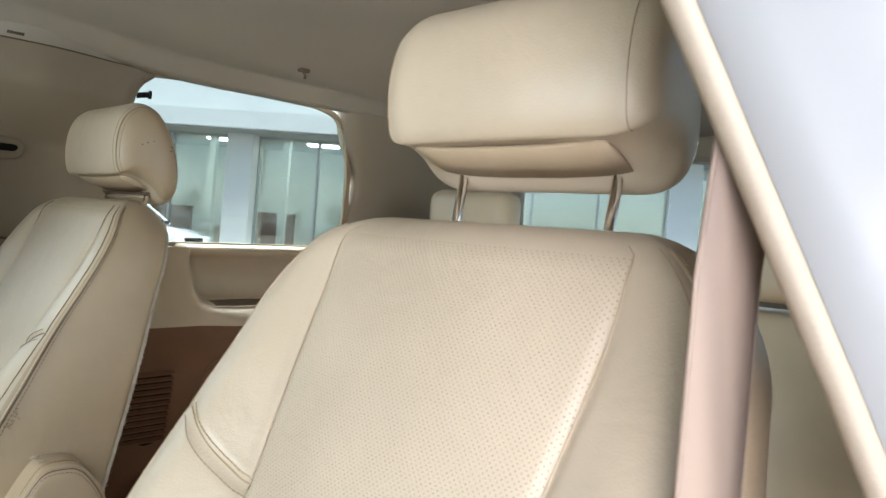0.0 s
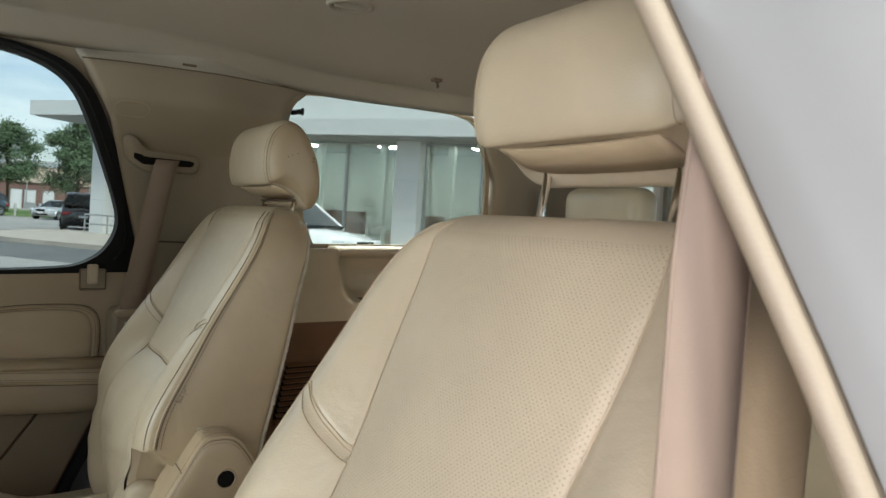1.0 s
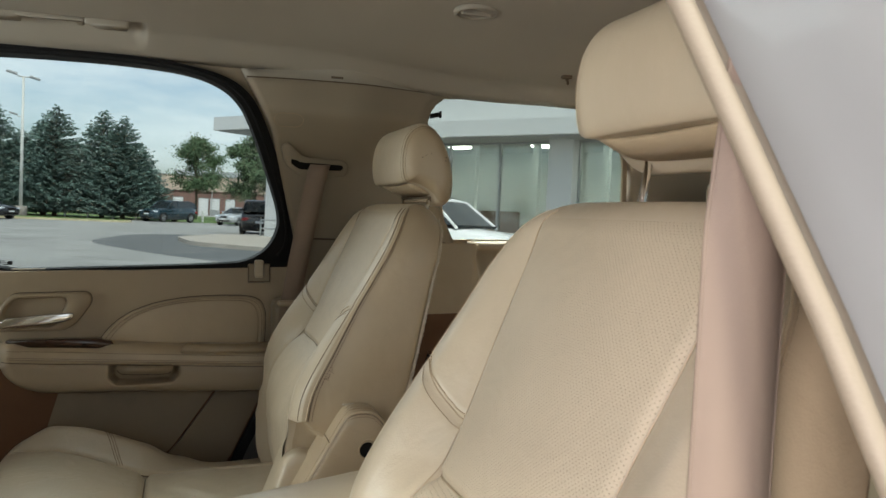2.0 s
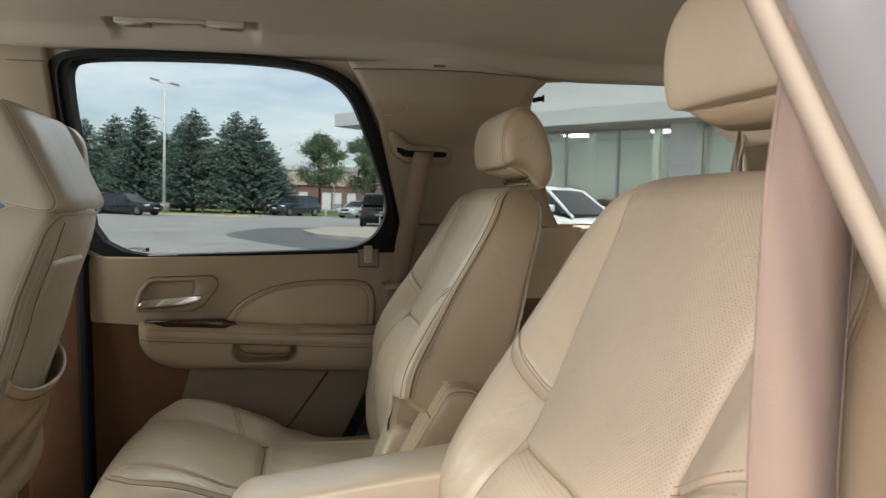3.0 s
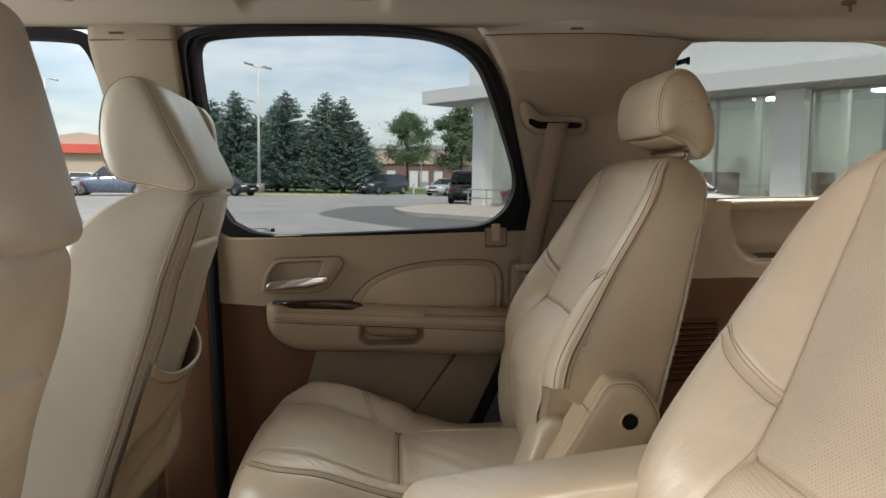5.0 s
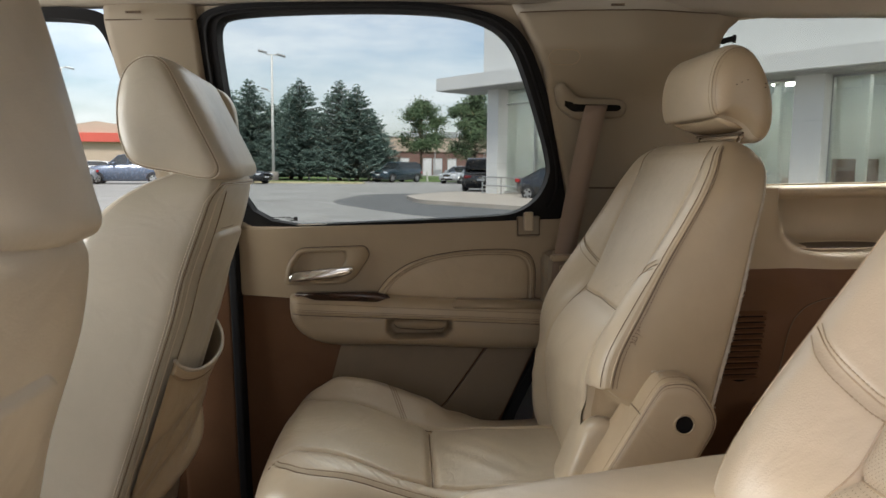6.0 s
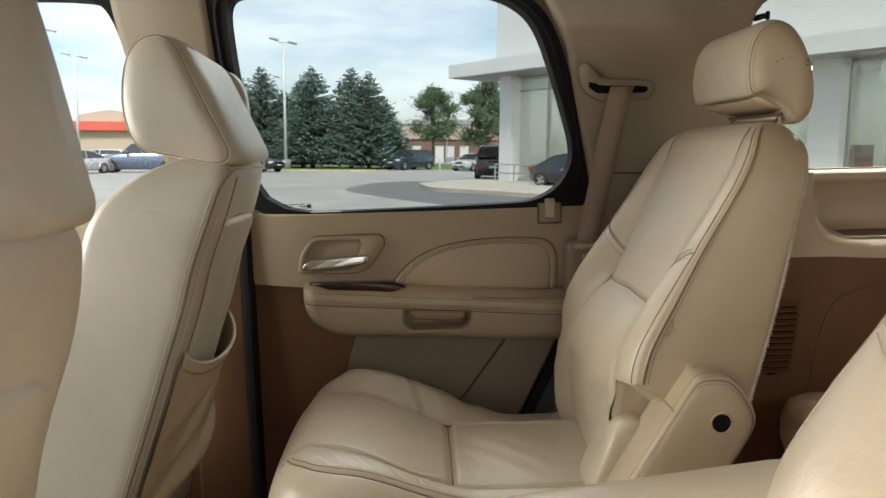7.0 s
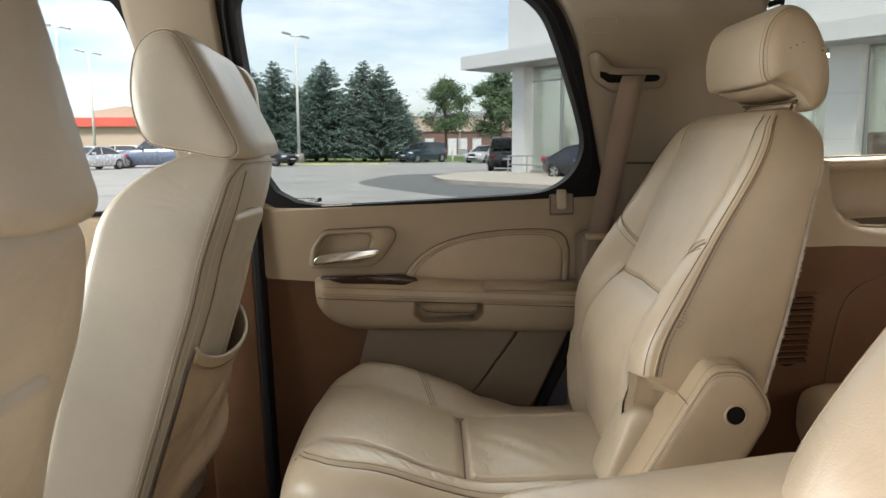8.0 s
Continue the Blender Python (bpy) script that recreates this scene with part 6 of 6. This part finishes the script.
def lamp_post(x, y, h, label, heads=2, base=True):
    p = thing("street_lamp", label, "street lamp", Matrix.Translation((x, y, 0)), group="parking lot lamps")
    if base:
        part("base", tube([(0, 0, 0), (0, 0, 0.78), (0, 0, 0.82)], 0.42, 20), M_CONCRETE, p, "round concrete base", True)
    part("pole", loft([[(r * math.cos(a), r * math.sin(a), z) for a in span(0, math.tau, 13)[:-1]] for z, r in ((0, 0.13), (h, 0.08))]), M_POLE, p, "pale tapered pole", True)
    for sg in ((-1, 1) if heads == 2 else (-1,)):
        part("arm", tube([(0, 0, h - 0.05), (sg * 0.4, 0.1 * sg, h)], 0.05, 8), M_POLE, p)
        bm = box(-0.36, 0.36, -0.2, 0.2, -0.08, 0.08, 0.03)
        bmesh.ops.transform(bm, matrix=pose(sg * 0.72, 0.15 * sg, h + 0.12 * (-sg) + 0.08, 0, 12, 10), verts=bm.verts)
        part("lamp_head", bm, M_ALU, p, "flat lamp head")


lamp_post(-11.3, 60.5, 10.3, "tall pale lamp post with two heads on a concrete base")
lamp_post(-15.0, 80, 9.3, "pale lamp post with a single head", 1, False)
lamp_post(-31.6, 68, 9.92, "pale lamp post with two heads beyond the front window")
lamp_post(-30.35, 60, 10.95, "pale lamp post with two heads beyond the front window")
lamp_post(18, -26, 9.0, "pale lamp post in the lot behind the vehicle")


# trees
def spruce(seed, h, r, n_whorl):
    rnd = random.Random(seed)
    verts, faces = [], []

    def clump(p, d, size, droop):
        a = d.cross(Vector((0, 0, 1)))
        a = a.normalized() if a.length > 1e-3 else Vector((1, 0, 0))
        for _ in range(2):
            t = (a * rnd.uniform(-1, 1) + Vector((0, 0, rnd.uniform(-0.6, 0.6)))).normalized()
            q = d * size * rnd.uniform(0.7, 1.3) + Vector((0, 0, -droop * size))
            k = len(verts)
            w = t * size * 0.30
            verts.extend([p - w * 0.5, p + w * 0.5, p + q * 0.6 + w, p + q, p + q * 0.6 - w])
            faces.append((k, k + 1, k + 2, k + 3, k + 4))
    for i in range(n_whorl):
        f = i / (n_whorl - 1)
        z = h * (0.07 + 0.92 * f)
        rr = r * (1 - f) ** 0.80 * rnd.uniform(0.84, 1.10) + 0.12
        for _ in range(int(11 + 21 * (1 - f))):
            ang = rnd.uniform(0, math.tau)
            d = Vector((math.cos(ang), math.sin(ang), 0))
            ln = rr * rnd.uniform(0.72, 1.12)
            steps = max(2, int(ln / 0.105))
            zz = z + rnd.uniform(-0.25, 0.25)
            for j in range(steps):
                g = (j + 0.6) / steps
                p = Vector((0, 0, zz)) + d * ln * g + Vector((rnd.uniform(-.1, .1), rnd.uniform(-.1, .1), -0.10 * ln * g * (1 - f) + 0.18 * ln * g * g))
                dd = (d + Vector((rnd.uniform(-.7, .7), rnd.uniform(-.7, .7), rnd.uniform(-.1, .4)))).normalized()
                clump(p, dd, rnd.uniform(0.13, 0.26), 0.25)
    me = bpy.data.meshes.new("crown")
    me.from_pydata(verts, [], faces)
    me.materials.append(M_PINE)
    t = thing("spruce", "dark blue-green spruce with dense drooping boughs", "tree", ID, group="row of spruces")
    c = new("crown", me)
    c.parent = t
    bm = loft([[(rad * math.cos(a), rad * math.sin(a), z) for a in span(0, math.tau, 9)[:-1]] for z, rad in ((0, 0.22), (h * 0.5, 0.13), (h * 0.96, 0.03))])
    part("trunk", bm, M_BARK, t, "", True)
    return t


s1 = spruce(11, 9.2, 4.4, 48)
s2 = spruce(23, 8.6, 4.0, 46)
s1.matrix_world = Matrix.Translation((-15.0, 69, 0))
s2.matrix_world = Matrix.Translation((-17.6, 71, 0)) @ pose(0, 0, 0, 0, 0, 40)
for src, x, y, k, rz in ((s1, -10.2, 68, 1.0, 70), (s2, -11.4, 70, 0.97, 140), (s1, -6.6, 68, 0.99, 200), (s2, -4.9, 67, 1.0, 250), (s2, -13.2, 70, 0.84, 20), (s1, -20.5, 72, 0.9, 110), (s2, -3.4, 68.5, 0.72, 320),
                         (s1, 24, -58, 1.1, 60), (s2, 30, -60, 1.1, 10), (s1, -6, -60, 1.0, 150), (s1, 45, -48, 1.1, 200)):
    copy_thing(src, Matrix.Translation((x, y, 0)) @ pose(0, 0, 0, 0, 0, rz) @ Matrix.Scale(k, 4))


def leafy(seed, h, r, z0):
    rnd = random.Random(seed)
    t = thing("shade_tree", "young leafy shade tree with an open rounded crown", "tree", ID, group="shade trees")
    bm = loft([[(rad * math.cos(a) + 0.05 * math.sin(z * 2), rad * math.sin(a), z) for a in span(0, math.tau, 9)[:-1]] for z, rad in ((0, 0.16), (z0, 0.11), (h * 0.75, 0.04))])
    verts, faces, blobs = [], [], []
    for i in range(40):
        ang, f = rnd.uniform(0, math.tau), rnd.uniform(0, 1)
        rad = r * (1 - abs(2 * f - 0.72) ** 2.2 * 0.6) * rnd.uniform(0.2, 1.0) * 0.9
        p = Vector((math.cos(ang) * rad, math.sin(ang) * rad, z0 - 0.2 + (h - z0) * f))
        tube([(0, 0, z0 * 0.8 + (p.z - z0 * 0.8) * 0.4), p * 0.6 + Vector((0, 0, p.z * 0.38)), p], 0.03, 5, bm)
        blobs.append((p, rnd.uniform(0.45, 0.85) * r * 0.36))
    for p, br in blobs:
        for _ in range(330):
            d = Vector((rnd.gauss(0, 1), rnd.gauss(0, 1), rnd.gauss(0, 0.72)))
            q = p + d * br * 0.55
            a = Vector((rnd.uniform(-1, 1), rnd.uniform(-1, 1), rnd.uniform(-1, 1))).normalized()
            b = a.orthogonal().normalized()
            s = rnd.uniform(0.07, 0.14)
            k = len(verts)
            verts.extend([q - a * s, q + b * s * 0.6, q + a * s, q - b * s * 0.6])
            faces.append((k, k + 1, k + 2, k + 3))
    me = bpy.data.meshes.new("crown")
    me.from_pydata(verts, [], faces)
    me.materials.append(M_LEAF)
    c = new("crown", me)
    c.parent = t
    part("trunk", bm, M_BARK, t, "", True)
    return t


t1 = leafy(5, 8.3, 3.5, 3.3)
t1.matrix_world = Matrix.Translation((1.2, 80, 0))
t2 = leafy(8, 7.7, 3.0, 2.6)
t2.matrix_world = Matrix.Translation((5.6, 62, 0))
copy_thing(t2, Matrix.Translation((14, 96, 0)) @ pose(0, 0, 0, 0, 0, 90))
for x, y, k in ((40, -40, 1.2), (12, -62, 1.3), (60, -20, 1.2), (34, 30, 1.1)):
    copy_thing(t1, Matrix.Translation((x, y, 0)) @ pose(0, 0, 0, 0, 0, x * 7) @ Matrix.Scale(k, 4))


for k in range(18):
    copy_thing(t1 if k % 2 else t2, Matrix.Translation((-92 - 4 * (k % 3), -34 + 6.3 * k, 0)) @ pose(0, 0, 0, 0, 0, k * 47) @ Matrix.Scale(0.55 + 0.05 * (k % 4), 4))
for y in (2, 16, 29):
    lamp_post(-30, y, 9.5, "pale lamp post in the lot ahead of the vehicle")


def parked_car(m, paint, label, length=4.6, width=1.82, height=1.44, suv=False, hood=0.95, boxy=False):
    """A parked car, nose towards +x of its own frame."""
    c = thing("parked_car", label, "car", m)
    hl, hw = length / 2, width / 2
    belt = hood + (0.10 if suv else 0.02)
    # body sections along the length: x, half width, low, top
    sec = [(-hl, 0.72, 0.45, 0.86), (-hl + 0.08, 0.88, 0.30, 0.98 if not suv else 1.08), (-hl + 0.5, 0.98, 0.22, belt + 0.03), (-0.6, 1.0, 0.2, belt), (0.5, 1.0, 0.2, belt - 0.02),
           (hl - 1.2, 0.99, 0.2, hood), (hl - 0.45, 0.96, 0.22, hood - 0.07), (hl - 0.08, 0.86, 0.28, hood - 0.20), (hl, 0.68, 0.40, hood - 0.32)]
    loops = []
    for x, k, lo, hi in sec:
        w = hw * k
        ml = lo + (hi - lo) * 0.55
        loops.append([(x, y, z) for y, z in ((-w * .86, lo), (-w, lo + .12), (-w, ml), (-w * .97, hi - .05), (-w * .88, hi), (0, hi + .03), (w * .88, hi), (w * .97, hi - .05), (w, ml), (w, lo + .12), (w * .86, lo))])
    body = part("body", loft(loops), paint, c, "", True)
    if suv:
        cab = [(-hl + 0.10, belt), (-hl + 0.32, height - 0.10), (-hl + 0.75, height), (0.1, height), (0.45, height - 0.06), (1.15, hood + 0.0)]
    else:
        cab = [(-hl + 0.55, belt), (-hl + 1.35, height - 0.08), (-0.35, height), (0.0, height), (0.28, height - 0.05), (1.08, hood + 0.0)]
    for k, mt, nm, a, b in ((0.0, M_CARGLASS, "windows", 0.90, 0.72),):
        lp = []
        for x, z in cab:
            f = (z - belt) / (height - belt)
            w = hw * (a + (b - a) * max(f, 0))
            lp.append([(x, -hw * a, belt - 0.03), (x, -w, z), (x, 0, z + 0.02), (x, w, z), (x, hw * a, belt - 0.03)])
        part(nm, loft(lp, True, True), mt, c, "dark glazed cabin")
    roof = [(x, z) for x, z in cab if z > height - 0.11]
    lp = []
    for x, z in roof:
        w = hw * 0.74
        lp.append([(x, -w, z - 0.015), (x, -w * 0.98, z + 0.02), (x, 0, z + 0.04), (x, w * 0.98, z + 0.02), (x, w, z - 0.015)])
    part("roof", loft(lp), paint, c, "", True)
    for sg in (-1, 1):
        bm = bmesh.new()
        for (xa, za), (xb, zb) in zip(cab, cab[1:]):
            fa, fb = max((za - belt) / (height - belt), 0), max((zb - belt) / (height - belt), 0)
            tube([(xa, sg * hw * (0.90 - 0.18 * fa), za), (xb, sg * hw * (0.90 - 0.18 * fb), zb)], 0.035, 6, bm)
        xm = -0.15
        tube([(xm, sg * hw * 0.905, belt), (xm - 0.05, sg * hw * 0.735, height - 0.02)], 0.035, 6, bm)
        part("window_pillar", bm, paint, c)
        part("mirror", box(0.62, 0.78, *sorted((sg * hw * 0.98, sg * (hw + 0.2))), belt + 0.0, belt + 0.14, 0.03), paint, c, "", True)
        part("headlight", box(hl - 0.42, hl - 0.06, *sorted((sg * hw * 0.55, sg * hw * 0.90)), hood - 0.30, hood - 0.17, 0.03), M_LAMPGLASS, c, "clear headlight", True)
        part("tail_light", box(-hl + 0.0, -hl + 0.25, *sorted((sg * hw * 0.55, sg * hw * 0.93)), 0.78, 0.94, 0.03), M_TAIL, c, "red tail light", True)
        part("door_handle", box(-0.35, -0.17, *sorted((sg * hw * 0.98, sg * (hw + 0.02))), belt - 0.16, belt - 0.12, 0.008), M_CHROME, c)
        for x in (-hl + 0.85, hl - 0.85):
            r = 0.36 if suv else 0.33
            wh = part("wheel", tube([(x, sg * (hw - 0.22), r), (x, sg * (hw + 0.01), r)], r, 24), M_TYRE, c, "black tyre", True)
            part("rim", tube([(x, sg * (hw - 0.1), r), (x, sg * (hw + 0.018), r)], r * 0.68, 18), M_RIM, wh, "alloy rim")
            bm = bmesh.new()
            for k in range(5):
                a = k * math.tau / 5
                b = a + 0.55
                tube([(x + r * .38 * math.cos(b), sg * (hw + 0.02), r + r * .38 * math.sin(b)), (x + r * .58 * math.cos(b), sg * (hw + 0.021), r + r * .58 * math.sin(b))], 0.05, 5, bm)
            part("spoke_gap", bm, M_DARK, wh)
            part("wheel_arch", tube([(x + (r + 0.06) * math.cos(a), sg * hw * 0.985, r + (r + 0.06) * math.sin(a)) for a in span(0, math.pi, 13)], 0.035, 6), M_TYRE if suv else paint, c, "", True)
    part("grille", box(hl - 0.06, hl + 0.02, -hw * 0.35, hw * 0.35, hood - 0.36, hood - 0.20, 0.02), M_DARK, c, "dark grille")
    part("lower_intake", box(hl - 0.10, hl - 0.0, -hw * 0.62, hw * 0.62, 0.32, 0.46, 0.02), M_DARK, c)
    part("number_plate", box(hl + 0.0, hl + 0.025, -0.22, 0.22, hood - 0.48, hood - 0.38), M_WHITE, c, "blank pale plate")
    part("rear_plate", box(-hl - 0.02, -hl + 0.02, -0.22, 0.22, 0.66, 0.78), M_WHITE, c, "blank pale plate")
    return c


def paint(name, color, metal=0.3):
    return surface(name, color, 0.25, metal=metal, vary=0.02, bump=0.0, coat=0.8)


P_BLACK, P_NAVY, P_SILVER = paint("black_paint", (0.012, 0.013, 0.015)), paint("navy_paint", (0.018, 0.042, 0.055)), paint("silver_paint", (0.55, 0.56, 0.56), 0.5)
P_WHITE, P_BLUEGREY = paint("white_paint", (0.78, 0.78, 0.77), 0.0), paint("blue_grey_paint", (0.10, 0.13, 0.19))
at = lambda x, y, rz, z=0: Matrix.Translation((x, y, z)) @ pose(0, 0, 0, 0, 0, rz)
parked_car(at(-12.6, 54.2, -28), P_BLACK, "black sedan parked by the lamp post", 5.0, 1.88, 1.5)
parked_car(at(-17.6, 59.0, -28), P_SILVER, "silver sedan parked beside the black one")
parked_car(at(-1.15, 64.0, -132), P_NAVY, "dark navy sport utility vehicle by the spruces", 4.85, 1.95, 1.74, True, 1.08)
parked_car(at(4.3, 61.5, -125), P_SILVER, "silver-white sedan facing the lot")
parked_car(at(6.5, 88, 20), P_NAVY, "dark sedan on the far road")
parked_car(at(4.15, 42.4, 84), P_BLACK, "black pickup-sized vehicle beside the column", 5.4, 2.0, 1.88, True, 1.20)
parked_car(at(-19.2, 50.2, 192), P_BLUEGREY, "blue-grey sport utility vehicle beyond the front window", 5.2, 2.0, 1.95, True, 1.22)
parked_car(at(-31.5, 72, 190), P_WHITE, "white sedan beyond the front window", 4.8, 1.85, 1.55, True, 1.0)
parked_car(at(-21.7, 46.0, 250), P_SILVER, "silver sedan beyond the front window")
parked_car(at(5.05, 14.6, -52), P_WHITE, "white sport utility vehicle parked before the shop front", 4.2, 1.85, 1.84, True, 1.25)
parked_car(at(6.5, 29.6, -54), P_BLACK, "black sedan close to the glazing")
parked_car(at(16, -16, 80), P_WHITE, "white car in the lot behind")
parked_car(at(20, -16, 80), P_BLACK, "black car in the lot behind")
for k, y in enumerate((-2, 4.5, 11, 17.5, 23)):
    parked_car(at(-34 - (k % 2), y, 10 + 160 * (k % 2)), (P_WHITE, P_SILVER, P_BLACK, P_WHITE, P_NAVY)[k], ("white", "silver", "black", "white", "navy")[k] + " sedan parked in the lot ahead of the vehicle")
for k, (x, y) in enumerate(((-9.2, 66.5), (-7.5, 66.6), (-5.6, 66.7), (-3.8, 66.8), (1.6, 67.0), (3.4, 67.1))):
    solid("bollard", tube([(0, 0, 0), (0, 0, 0.95), (0, 0, 1.0)], 0.09, 10), M_POLE, "short pale marker post on the lawn edge", "bollard", m=at(x, y, 0), group="marker posts")
